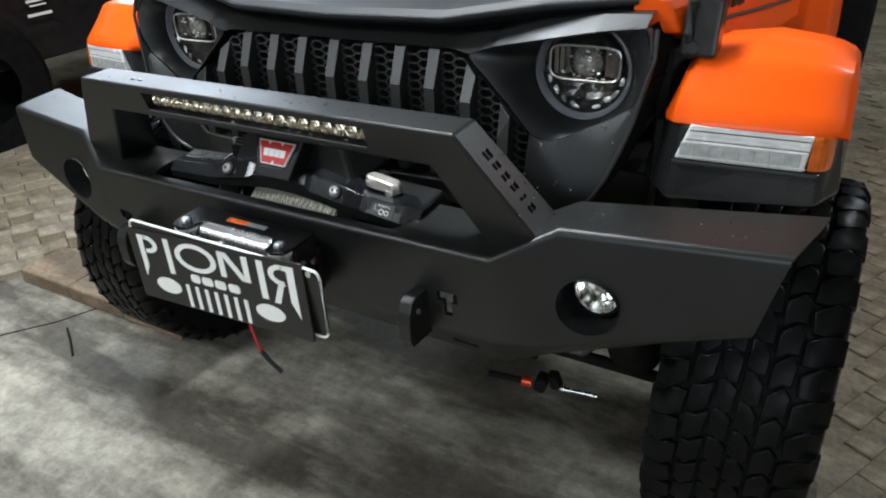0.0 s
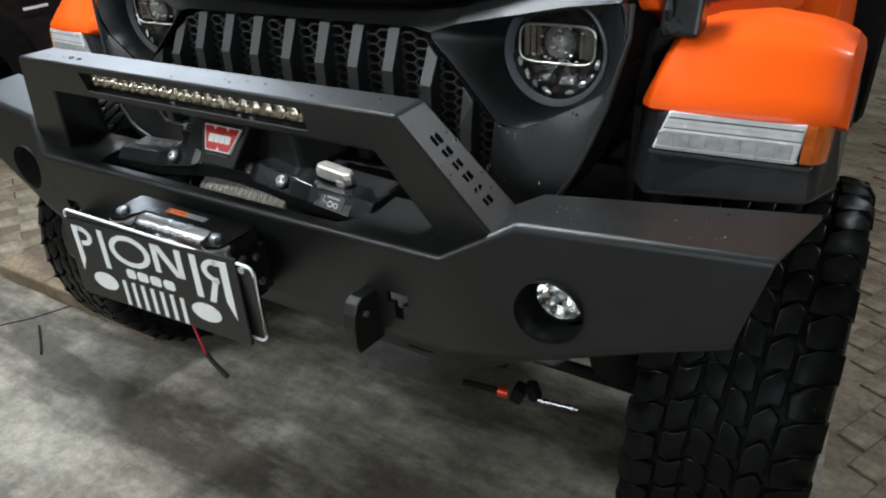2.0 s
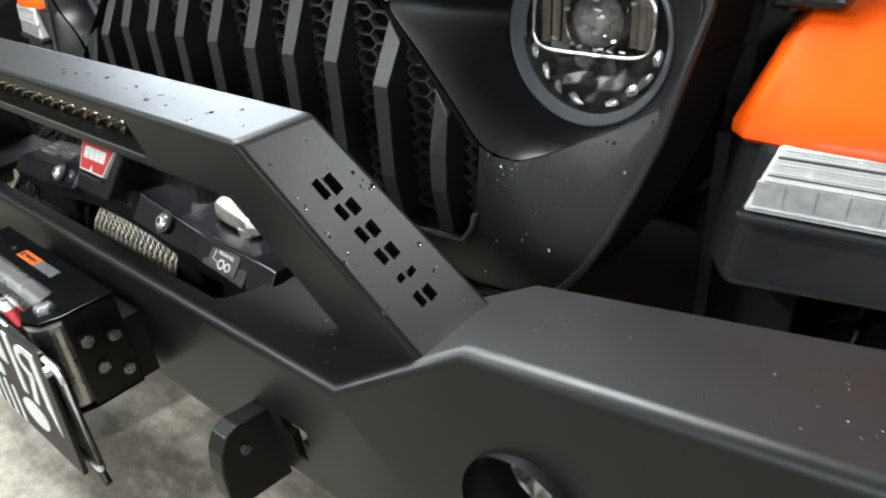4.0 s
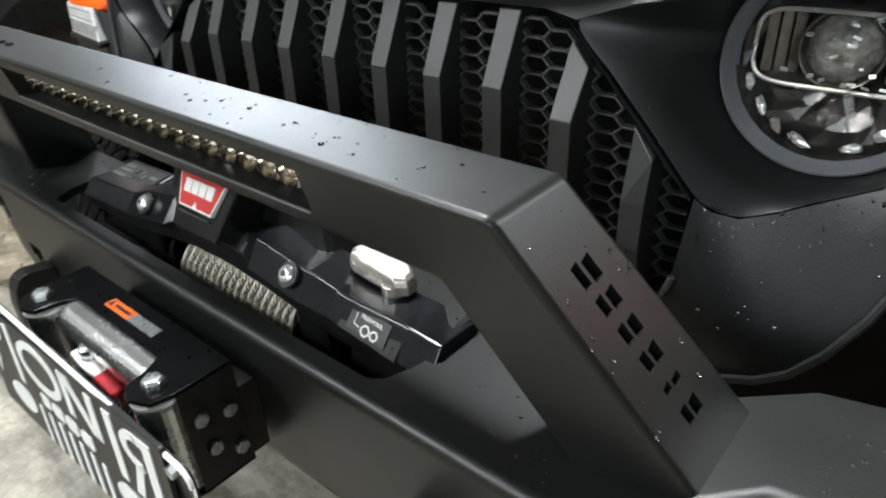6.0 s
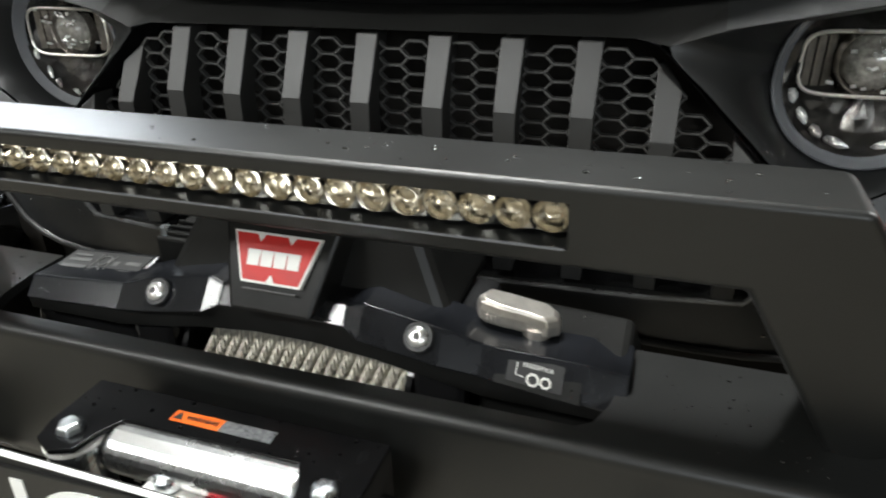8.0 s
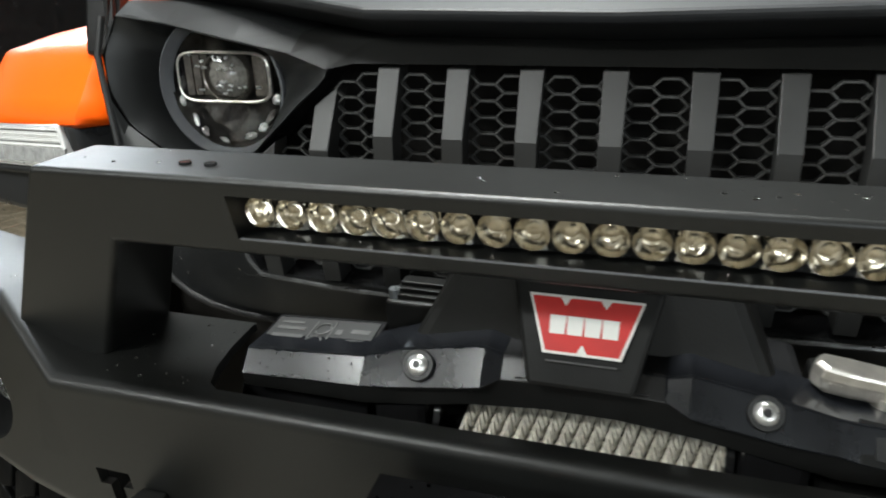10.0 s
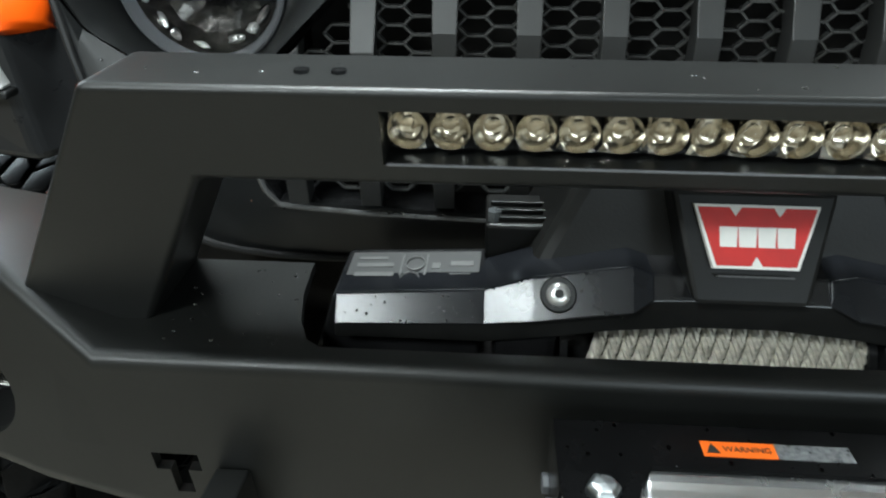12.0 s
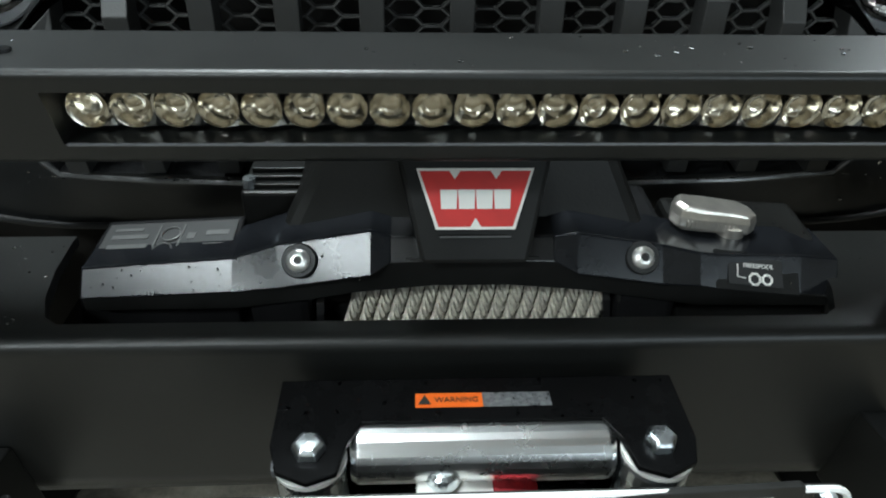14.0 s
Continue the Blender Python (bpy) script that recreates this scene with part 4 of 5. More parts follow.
def wpart(name, bm, material, label="", parent=None, **kw):
    ob = part(name, bm, material, None, label, **kw)
    ob.parent = parent or winch
    if parent is None:
        ob.matrix_parent_inverse = WOFF
    return ob


DY, DZ = 0.166, 0.708
drum = wpart("drum", lathe([(0.030, -0.122), (0.062, -0.122), (0.062, -0.116), (0.032, -0.116), (0.032, 0.116), (0.062, 0.116), (0.062, 0.122), (0.030, 0.122)], 40, "x", (-0.003, DY, DZ)), GLOSSB, "black cable drum", smooth=False)
def rope_coil(x0, x1, turns):
    """Six twisted strands wound aslant along the drum from x0 to x1."""
    bm = bmesh.new()
    n = turns * 90
    for st in range(6):
        pts = []
        for k in range(n + 1):
            a = 2 * math.pi * k / 90
            tw = a * 9.0 + st * math.pi / 3
            r = 0.0535 + 0.0042 * math.cos(tw)
            pts.append((x0 + (x1 - x0) * k / n + 0.0042 * math.sin(tw) + 0.021 * math.sin(a), DY + r * math.cos(a), DZ + r * math.sin(a)))
        add_sweep(bm, pts, 0.0019, 5)
    return bm


tagged(wpart("cable", rope_coil(-0.110, 0.106, 18), ROPE, "wound steel cable", drum, smooth=True), kind="stuff")


def bar_plate(pts, depth, lift, material, name, label="", bevel=0.002, parent=None):
    """A folded strap along x whose face leans back: pts of (x, y, z_low, z_high)."""
    lp = []
    for x, y, z0, z1, *own in pts:
        k = own[0] if own else lift
        lp.append([(x, y, z0), (x, y + k * (z1 - z0), z1), (x, y + k * (z1 - z0) + depth, z1 - 0.002), (x, y + depth, z0)])
    return wpart(name, loft(lp), material, label, parent, bevel=bevel)


tie = bar_plate([(-0.302, 0.097, 0.7655, 0.7845), (-0.186, 0.097, 0.7705, 0.7915), (-0.150, 0.093, 0.777, 0.8035), (-0.078, 0.090, 0.7905, 0.8175), (-0.062, 0.0985, 0.797, 0.8125)], 0.05, 0.85, SATINB, "tie_plate", "wet black folded tie plate across the winch", bevel=0.0016)
bar_plate([(0.062, 0.0985, 0.797, 0.8125), (0.080, 0.090, 0.7905, 0.8175), (0.150, 0.093, 0.777, 0.8035), (0.184, 0.099, 0.770, 0.793), (0.200, 0.0985, 0.767, 0.791), (0.270, 0.100, 0.760, 0.787), (0.304, 0.102, 0.7555, 0.782)], 0.05, 0.66, SATINB, "tie_plate", "", bevel=0.0016)
bar_plate([(-0.066, 0.0985, 0.796, 0.812), (0.0, 0.0985, 0.798, 0.812), (0.066, 0.0985, 0.796, 0.812)], 0.05, 0.85, GLOSSB, "tie_bridge", "", bevel=0.0016)
fl0 = [(-0.302, 0.7665), (-0.186, 0.7715), (-0.150, 0.778), (-0.078, 0.7915), (-0.05, 0.800), (0.05, 0.800), (0.078, 0.7915), (0.150, 0.778), (0.186, 0.7715), (0.302, 0.757)]
fl1 = [(0.302, 0.748), (0.186, 0.750), (0.135, 0.759), (0.09, 0.767), (0.03, 0.773), (-0.03, 0.773), (-0.09, 0.767), (-0.135, 0.759), (-0.186, 0.752), (-0.302, 0.752)]
wpart("tie_flange", solid([(x, 0.1005, z) for x, z in fl0 + fl1], [(x, 0.1065, z) for x, z in fl0 + fl1]), WINCHB, "dark turned-down flange of the tie plate", bevel=0.001)
for s in (1, -1):
    fc = Matrix.Translation((s * 0.132, 0.1005, 0.7985)) @ turn(-40, 0, 0)
    # The socket is a black disc drawn for the shaded hex hole.
    for nm, pf, mt, lb in (("screw_recess", [(0.0, -0.0008), (0.0125, -0.0008), (0.0135, 0.001)], INK, ""), ("screw", [(0.0, -0.0050), (0.0030, -0.0062), (0.0062, -0.0056), (0.0088, -0.003), (0.0092, 0.002)], BRIGHT, "bright socket screw"), ("socket", [(0.0, -0.0064), (0.0032, -0.0064), (0.0036, -0.0050)], INK, "")):
        lb2 = lathe(pf, 18, "y")
        lb2.transform(fc)
        wpart(nm, lb2, mt, lb, tie, smooth=True)
    wpart("drum_support", box((s * 0.150 - 0.003, 0.17, 0.725), (0.05, 0.13, 0.13)), GLOSSB, bevel=0.008)
# left: motor end with a warning label
mot = wpart("motor_housing", solid([(-0.330, 0.12, 0.70), (-0.19, 0.12, 0.70), (-0.19, 0.26, 0.70), (-0.330, 0.26, 0.70)], [(-0.306, 0.118, 0.778), (-0.188, 0.116, 0.7835), (-0.186, 0.172, 0.7945), (-0.300, 0.174, 0.788)]), GLOSSB, "black motor housing", bevel=0.003)


def label_at(u, v, lift):
    """Place on the motor label: u and v from 0 to 1."""
    a, b, c, d = Vector((-0.300, 0.122, 0.7795)), Vector((-0.192, 0.120, 0.7850)), Vector((-0.190, 0.166, 0.7935)), Vector((-0.296, 0.168, 0.7870))
    return (a * (1 - u) + b * u) * (1 - v) + (d * (1 - u) + c * u) * v + Vector((0, -0.23, 0.97)) * lift


def label_piece(name, u0, v0, u1, v1, mt, parent, lift=0.0016, label=""):
    q = ((u0, v0), (u1, v0), (u1, v1), (u0, v1))
    return wpart(name, solid([label_at(u, v, lift - 0.0008) for u, v in q], [label_at(u, v, lift) for u, v in q]), mt, label, parent)


lab = label_piece("label_plate", 0, 0, 1, 1, INK, mot, 0.0012, "small printed instruction label")
for u0, v0, u1, v1, mt in ((0.06, 0.15, 0.30, 0.24, DIM), (0.06, 0.36, 0.36, 0.46, DIM), (0.06, 0.60, 0.34, 0.70, DIM), (0.06, 0.80, 0.28, 0.87, DIM), (0.62, 0.25, 0.72, 0.35, DIM), (0.64, 0.55, 0.70, 0.70, DIM), (0.78, 0.3, 0.94, 0.42, DIM), (0.78, 0.62, 0.95, 0.74, DIM), (0.40, 0.08, 0.415, 0.92, DIM), (0.585, 0.08, 0.60, 0.92, DIM)):
    label_piece("print_bar", u0, v0, u1, v1, mt, lab, 0.0018)
for cu, cv2, mt in ((0.49, 0.28, DIM), (0.51, 0.68, DIM)):
    wpart("print_ring", sweep([label_at(cu + 0.07 * math.cos(t), cv2 + 0.17 * math.sin(t), 0.002) for t in [2 * math.pi * k / 20 for k in range(20)]], 0.0008, 5, True), mt, "", lab)
wpart("terminal_block", box((-0.154, 0.20, 0.800), (0.066, 0.06, 0.035)), WINCHB, "black terminal block", bevel=0.003)
for i in range(3):
    wpart("terminal_rib", box((-0.154, 0.178 + 0.014 * i, 0.8195), (0.058, 0.004, 0.005)), WINCHB, bevel=0.001)
wpart("terminal_bolt", rod((-0.180, 0.18, 0.816), (-0.180, 0.18, 0.826), 0.006, seg=6), ZINC)
# centre: control box with the badge
wpart("control_box", solid([(-0.155, 0.135, 0.79), (0.150, 0.135, 0.79), (0.150, 0.27, 0.79), (-0.155, 0.27, 0.79)], [(-0.105, 0.165, 0.885), (0.105, 0.165, 0.885), (0.105, 0.26, 0.885), (-0.105, 0.26, 0.885)]), WINCHB, "black tapered control box", bevel=0.01)
bh = wpart("badge_holder", solid([(-0.040, 0.083, 0.806), (0.040, 0.083, 0.806), (0.040, 0.17, 0.806), (-0.040, 0.17, 0.806)], [(-0.058, 0.124, 0.876), (0.058, 0.124, 0.876), (0.058, 0.19, 0.876), (-0.058, 0.19, 0.876)]), WINCHB, "black badge holder", bevel=0.004)


def badge_at(u, v, lift=0.0):
    """Point on the badge: u across in metres, v up along its leaning face from its lower edge."""
    n = Vector((0, -0.845, 0.535))
    return Vector((u, 0.0955, 0.829)) + Vector((0, 0.535, 0.845)) * v + n * lift


def badge_piece(name, quad, l0, l1, mt, label=""):
    return wpart(name, solid([badge_at(u, v, l0) for u, v in quad], [badge_at(u, v, l1) for u, v in quad]), mt, label, bh)


badge_piece("badge_border", [(-0.029, 0.0), (0.029, 0.0), (0.0430, 0.0445), (-0.0430, 0.0445)], -0.002, 0.0040, WHITE, "white border of the badge")
badge_piece("badge_field", [(-0.0270, 0.0020), (0.0270, 0.0020), (0.0405, 0.0425), (-0.0405, 0.0425)], 0.0035, 0.0046, RED, "red enamel badge field")
for u in (-0.0195, -0.0065, 0.0065, 0.0195):
    badge_piece("badge_mark", [(u - 0.0056, 0.0150), (u + 0.0056, 0.0150), (u + 0.0062, 0.0290), (u - 0.0062, 0.0290)], 0.0040, 0.0052, WHITE)
for u in (-0.015, 0.015):
    badge_piece("badge_notch", [(u - 0.004, 0.0425), (u + 0.004, 0.0425), (u, 0.0365)], 0.0040, 0.0052, WHITE)
badge_piece("badge_notch", [(-0.004, 0.002), (0.004, 0.002), (0, 0.0085)], 0.0040, 0.0052, WHITE)
badge_piece("badge_line", [(-0.026, -0.006), (0.026, -0.006), (0.026, -0.0048), (-0.026, -0.0048)], 0.0, 0.0044, DIM)
# right: clutch housing, lever and label
clu = wpart("clutch_housing", solid([(0.178, 0.118, 0.70), (0.325, 0.118, 0.70), (0.325, 0.235, 0.70), (0.178, 0.235, 0.70)], [(0.176, 0.140, 0.790), (0.300, 0.140, 0.782), (0.300, 0.205, 0.786), (0.176, 0.205, 0.793)]), WINCHB, "black gear housing", bevel=0.006)
LEVER = [(-0.040, -0.004), (-0.034, -0.015), (-0.014, -0.0175), (0.012, -0.0165), (0.030, -0.018), (0.040, -0.008), (0.039, 0.006), (0.028, 0.015), (-0.012, 0.0155), (-0.034, 0.013)]
LEVER = [(u * 0.93, v * 0.86) for u, v in LEVER]
lev = []
for z0, k in ((0.800, 0.86), (0.803, 1.0), (0.812, 1.0), (0.818, 0.95), (0.821, 0.84)):
    lev.append([(0.205 + x * k, 0.155 + y * k, z0 - 0.007 - 0.13 * x * (1 if z0 > 0.8 else 0.6)) for x, y in LEVER])
kb = wpart("clutch_lever", loft(lev), CASTSIL, "cast silver clutch lever", bevel=0.0012)
for i in range(14):
    wpart("lever_rib", rod((0.180 + 0.0036 * i, 0.1412, 0.7975 - 0.0004 * i), (0.180 + 0.0036 * i, 0.1408, 0.8060 - 0.0005 * i), 0.0007, seg=6), CASTSIL, "", kb)
wpart("lever_post", rod((0.222, 0.150, 0.775), (0.222, 0.150, 0.797), 0.012), CASTSIL, "", kb, smooth=True)
# freespool label on the leaning face
def clutch_at(x, v, lift=0.0):
    return Vector((x, 0.0988 + 0.648 * v, 0.7640 + 0.762 * v - 0.10 * (x - 0.23))) + Vector((0, -0.762, 0.648)) * (lift + 0.0006)


LQ = ((0.207, 0.006), (0.253, 0.005), (0.253, 0.027), (0.207, 0.028))
BQ = ((0.197, 0.001), (0.268, 0.000), (0.268, 0.031), (0.197, 0.033))
wpart("label_block", solid([clutch_at(x, v, -0.004) for x, v in BQ], [clutch_at(x, v, 0.0007) for x, v in BQ]), WINCHB, "", clu, bevel=0.0006)
pl = wpart("clutch_label", solid([clutch_at(x, v, 0.0005) for x, v in LQ], [clutch_at(x, v, 0.0022) for x, v in LQ]), INK, "black label with white gear symbols", clu)
for cx, rr in ((0.2290, 0.0042), (0.2395, 0.0036)):
    wpart("gear_mark", sweep([clutch_at(cx + rr * (1 + 0.16 * (k % 2)) * math.cos(2 * math.pi * k / 16), 0.0105 + rr * (1 + 0.16 * (k % 2)) * math.sin(2 * math.pi * k / 16), 0.0026) for k in range(16)], 0.0010, 5, True), WHITE, "", pl)
wpart("arrow_mark", sweep([clutch_at(0.215, 0.022, 0.0026), clutch_at(0.2145, 0.012, 0.0026), clutch_at(0.2215, 0.0110, 0.0026)], 0.0005, 5), WHITE, "", pl)
txt = bpy.data.curves.new("label_text", "FONT")
txt.body, txt.size, txt.align_x, txt.extrude = "FREESPOOL", 0.0050, "LEFT", 0.0002
txt.materials.append(WHITE)
to = new("label_text", txt)
to.parent = pl
to.matrix_basis = Matrix.Translation(clutch_at(0.2195, 0.0195, 0.0026)) @ turn(90 - 40.4, 5.5, 0)
wpart("tie_rod", rod((-0.30, 0.160, 0.640), (0.30, 0.160, 0.640), 0.008), ZINC, "", smooth=True)
wpart("winch_base", box((0, 0.19, 0.655), (0.60, 0.2, 0.02)), DARK)

# ---- roller fairlead ----
fair = thing("roller_fairlead", "black roller fairlead with zinc rollers on the bumper face", "fairlead", (0, 0.0, 0.62))
FOFF = Matrix.Translation((0, 0, -0.62))


def fpart(name, bm, material, label="", parent=None, **kw):
    ob = part(name, bm, material, None, label, **kw)
    ob.parent = parent or fair
    if parent is None:
        ob.matrix_parent_inverse = FOFF
    return ob


for z, nm in ((0.7465, "top_flange"), (0.628, "bottom_flange")):
    fp = [(-0.138, 0.022), (0.138, 0.022), (0.138, -0.034), (0.132, -0.054), (0.112, -0.063), (0.094, -0.056), (0.089, -0.034), (0.080, -0.017), (-0.080, -0.017), (-0.089, -0.034), (-0.094, -0.056), (-0.112, -0.063), (-0.132, -0.054), (-0.138, -0.034)]
    fpart(nm, solid([(x, y, z) for x, y in fp], [(x, y, z + 0.005) for x, y in fp]), FLANGEB, "glossy black steel flange", bevel=0.001)
fpart("back_plate", box((0, 0.034, 0.665), (0.25, 0.026, 0.085)), INK)
for s in (1, -1):
    cheek = fpart("side_cheek", box((s * 0.1355, -0.006, 0.689), (0.005, 0.056, 0.118)), GLOSSB, bevel=0.001)
    # Left nuts take a darker grey in place of zinc to look fainter.
    for y, z in ((0.008, 0.704), (-0.014, 0.674), (0.010, 0.656), (-0.020, 0.712)):
        fpart("nut", rod((s * 0.138, y, z), (s * 0.143, y, z), 0.0075, seg=6), ZINC if s > 0 else BEZEL, "hex nut, zinc on the right, darker grey on the left", cheek, bevel=0.001)
    rl = fpart("upright_roller", lathe([(0.0, 0.634), (0.021, 0.634), (0.0225, 0.638), (0.0225, 0.736), (0.021, 0.740), (0.0, 0.740)], 28, "z", (s * 0.1125, -0.038, 0)), ZINC, "zinc steel roller", smooth=False)
    fpart("washer", rod((s * 0.1125, -0.038, 0.741), (s * 0.1125, -0.038, 0.7445), 0.0235, seg=28), WHITE, "pale worn washer", rl)
    fpart("bolt_head", lathe([(0.0, 0.760), (0.008, 0.7595), (0.0105, 0.757), (0.0115, 0.751), (0.0, 0.751)], 6, "z", (s * 0.1125, -0.038, 0)), ZINC, "zinc bolt head", rl, bevel=0.001)
for z in (0.727, 0.650):
    fpart("cross_roller", lathe([(0.0, -0.088), (0.019, -0.088), (0.022, -0.083), (0.022, 0.083), (0.019, 0.088), (0.0, 0.088)], 28, "x", (0, -0.020, z)), CHROME, "polished steel roller", smooth=False, bevel=0.001)
st = fpart("warning_label", box((-0.022, 0.001, 0.7516), (0.046, 0.0125, 0.0006)), STICKO, "orange warning label on the flange")
fpart("label_silver", box((0.0245, 0.001, 0.7516), (0.047, 0.0125, 0.0006)), STICKS, "silver printed strip", st)
fpart("warning_sign", solid([(-0.0430, -0.0030, 0.7522), (-0.0345, -0.0030, 0.7522), (-0.0387, 0.0052, 0.7522)], [(-0.0430, -0.0030, 0.7528), (-0.0345, -0.0030, 0.7528), (-0.0387, 0.0052, 0.7528)]), INK, "", st)
wt = bpy.data.curves.new("warning_text", "FONT")
wt.body, wt.size, wt.extrude = "WARNING", 0.0062, 0.0002
wt.materials.append(INK)
wo = new("warning_text", wt)
wo.parent = st
wo.matrix_basis = Matrix.Translation((-0.032, -0.0012, 0.7524))

# cable end: thimble, bolt and red strap
hook = thing("cable_hook_end", "zinc cable lug with bolt and red pull strap", "cable end", (-0.02, -0.05, 0.70))
HOFF = Matrix.Translation((0.02, 0.05, -0.70))


def hpart(name, bm, material, label="", **kw):
    ob = part(name, bm, material, None, label, **kw)
    ob.parent = hook
    ob.matrix_parent_inverse = HOFF
    return ob


hpart("lug", solid([(-0.045, -0.052, 0.712), (-0.012, -0.055, 0.712), (0.012, -0.050, 0.704), (0.012, -0.034, 0.704), (-0.012, -0.022, 0.712), (-0.045, -0.024, 0.712)], [(-0.045, -0.052, 0.720), (-0.012, -0.055, 0.720), (0.012, -0.050, 0.712), (0.012, -0.034, 0.712), (-0.012, -0.022, 0.720), (-0.045, -0.024, 0.720)]), WHITE, "pale zinc lug", bevel=0.003)
hpart("lug_bolt", lathe([(0.0, 0.730), (0.009, 0.7295), (0.012, 0.727), (0.013, 0.719), (0.0, 0.719)], 18, "z", (-0.027, -0.036, 0)), ZINC, "bright bolt", smooth=False)
hpart("strap_loop", solid([(0.006, -0.054, 0.709), (0.038, -0.052, 0.700), (0.038, -0.030, 0.700), (0.006, -0.030, 0.709)], [(0.006, -0.054, 0.716), (0.038, -0.052, 0.708), (0.038, -0.030, 0.708), (0.006, -0.030, 0.716)]), STRAP, "red webbing loop", bevel=0.003)
path = [(0.03, -0.04, 0.700), (0.02, -0.045, 0.66), (-0.008, -0.04, 0.60), (-0.010, -0.035, 0.54), (-0.004, -0.03, 0.475)]
hpart("strap", loft([[(x - 0.006, y, z), (x + 0.006, y - 0.004, z), (x + 0.006, y - 0.001, z), (x - 0.006, y + 0.003, z)] for x, y, z in path]), STRAP, "hanging red strap")
hpart("strap_tip", sweep([(-0.004, -0.03, 0.478), (0.012, -0.032, 0.465), (0.03, -0.034, 0.456), (0.048, -0.036, 0.447)], 0.005), INK, "black strap tip", smooth=True)

# ---- show plate ----
PYF = -0.077
plate = thing("show_plate", "black show plate with white emblem in a white-edged frame", "plate", (0, PYF, 0.615))
POFF = Matrix.Translation((0, -PYF, -0.615))


def ppart(name, bm, material, label="", **kw):
    ob = part(name, bm, material, None, label, **kw)
    ob.parent = plate
    ob.matrix_parent_inverse = POFF
    return ob


def rrect(x0, x1, z0, z1, r, n=5):
    out = []
    for cx, cz, a0 in ((x1 - r, z1 - r, 0), (x0 + r, z1 - r, 90), (x0 + r, z0 + r, 180), (x1 - r, z0 + r, 270)):
        for k in range(n + 1):
            t = radians(a0 + 90 * k / n)
            out.append((cx + r * math.cos(t), cz + r * math.sin(t)))
    return out


def flat(pts, y0, y1):
    return solid([(x, y0, z) for x, z in pts], [(x, y1, z) for x, z in pts])


ppart("carrier", flat(rrect(-0.232, 0.224, 0.614, 0.750, 0.014), PYF + 0.004, PYF + 0.007), PLATEB, "black plate carrier", bevel=0.001)
ppart("frame_edge", sweep([(x, PYF + 0.003, z) for x, z in rrect(-0.231, 0.223, 0.615, 0.749, 0.014)], 0.0024, 6, True), IVORY, "thin white frame edge", smooth=True)
FACE = Matrix.Translation((-0.02, PYF - 0.001, 0.672)) @ turn(-3.5, -3.2, 0)


def on_face(pts, y0, y1):
    return solid([FACE @ Vector((u, y0, v)) for u, v in pts], [FACE @ Vector((u, y1, v)) for u, v in pts])


ppart("face", on_face(rrect(-0.218, 0.215, -0.078, 0.072, 0.004), -0.003, 0.002), PLATEB, "black printed face, slightly askew", bevel=0.001)


def mark(pts, name="emblem_bar"):
    ppart(name, on_face(pts, -0.0042, -0.0028), IVORY)


def vbar(x, z0, z1, w):
    mark([(x - w, z0), (x + w, z0), (x + w, z1), (x - w, z1)])


def arc(cx, cz, rx, rz, a0, a1, w, wz, n=22):
    """A flat curved band."""
    o = [(cx + rx * math.cos(radians(a0 + (a1 - a0) * k / n)), cz + rz * math.sin(radians(a0 + (a1 - a0) * k / n))) for k in range(n + 1)]
    q = [(cx + (rx - w) * math.cos(radians(a0 + (a1 - a0) * k / n)), cz + (rz - wz) * math.sin(radians(a0 + (a1 - a0) * k / n))) for k in range(n + 1)]
    bm = bmesh.new()
    for k in range(n):
        quad = [o[k], o[k + 1], q[k + 1], q[k]]
        add_solid(bm, [FACE @ Vector((u, -0.0042, v)) for u, v in quad], [FACE @ Vector((u, -0.0028, v)) for u, v in quad])
    bmesh.ops.remove_doubles(bm, verts=bm.verts, dist=1e-5)
    ppart("emblem_band", bm, IVORY)


arc(-0.040, 0.036, 0.053, 0.0285, 0, 360, 0.0135, 0.0085, 36)
mark([(-0.192, 0.061), (-0.178, 0.061), (-0.178, -0.004), (-0.192, -0.028)])
arc(-0.170, 0.043, 0.030, 0.018, -100, 100, 0.012, 0.0085)
mark([(-0.178, 0.061), (-0.168, 0.061), (-0.168, 0.0525), (-0.178, 0.0525)])
vbar(-0.112, -0.009, 0.063, 0.0068)
vbar(0.028, 0.013, 0.063, 0.0068)
mark([(0.026, 0.063), (0.042, 0.063), (0.088, 0.013), (0.072, 0.013)])
vbar(0.086, 0.013, 0.063, 0.0068)
vbar(0.121, -0.011, 0.063, 0.0072)
mark([(0.180, 0.063), (0.196, 0.063), (0.196, -0.036), (0.180, -0.006)])
arc(0.168, 0.043, 0.030, 0.0195, 80, 280, 0.012, 0.0085)
mark([(0.166, 0.0625), (0.182, 0.0625), (0.182, 0.0535), (0.166, 0.0535)])
mark([(0.158, 0.026), (0.171, 0.028), (0.155, -0.014), (0.141, -0.014)])
for cx in (-0.134, 0.125):
    mark([(cx + 0.034 * math.cos(t), -0.039 + 0.0165 * math.sin(t)) for t in [2 * math.pi * k / 24 for k in range(24)]], "emblem_disc")
for i in range(7):
    x = -0.080 + 0.0248 * i
    mark([(x - 0.0046, -0.074), (x + 0.0046, -0.074), (x + 0.0046, -0.026), (x - 0.0046, -0.026)], "emblem_slot")
for x, w in ((-0.052, 0.012), (-0.021, 0.014), (0.012, 0.014), (0.046, 0.014)):
    mark(rrect(x - w, x + w, -0.0165, 0.0005, 0.006, 4), "emblem_dash")
ppart("plate_bolt", rod((0.206, PYF + 0.004, 0.744), (0.206, PYF - 0.004, 0.744), 0.006, seg=6), ZINC)

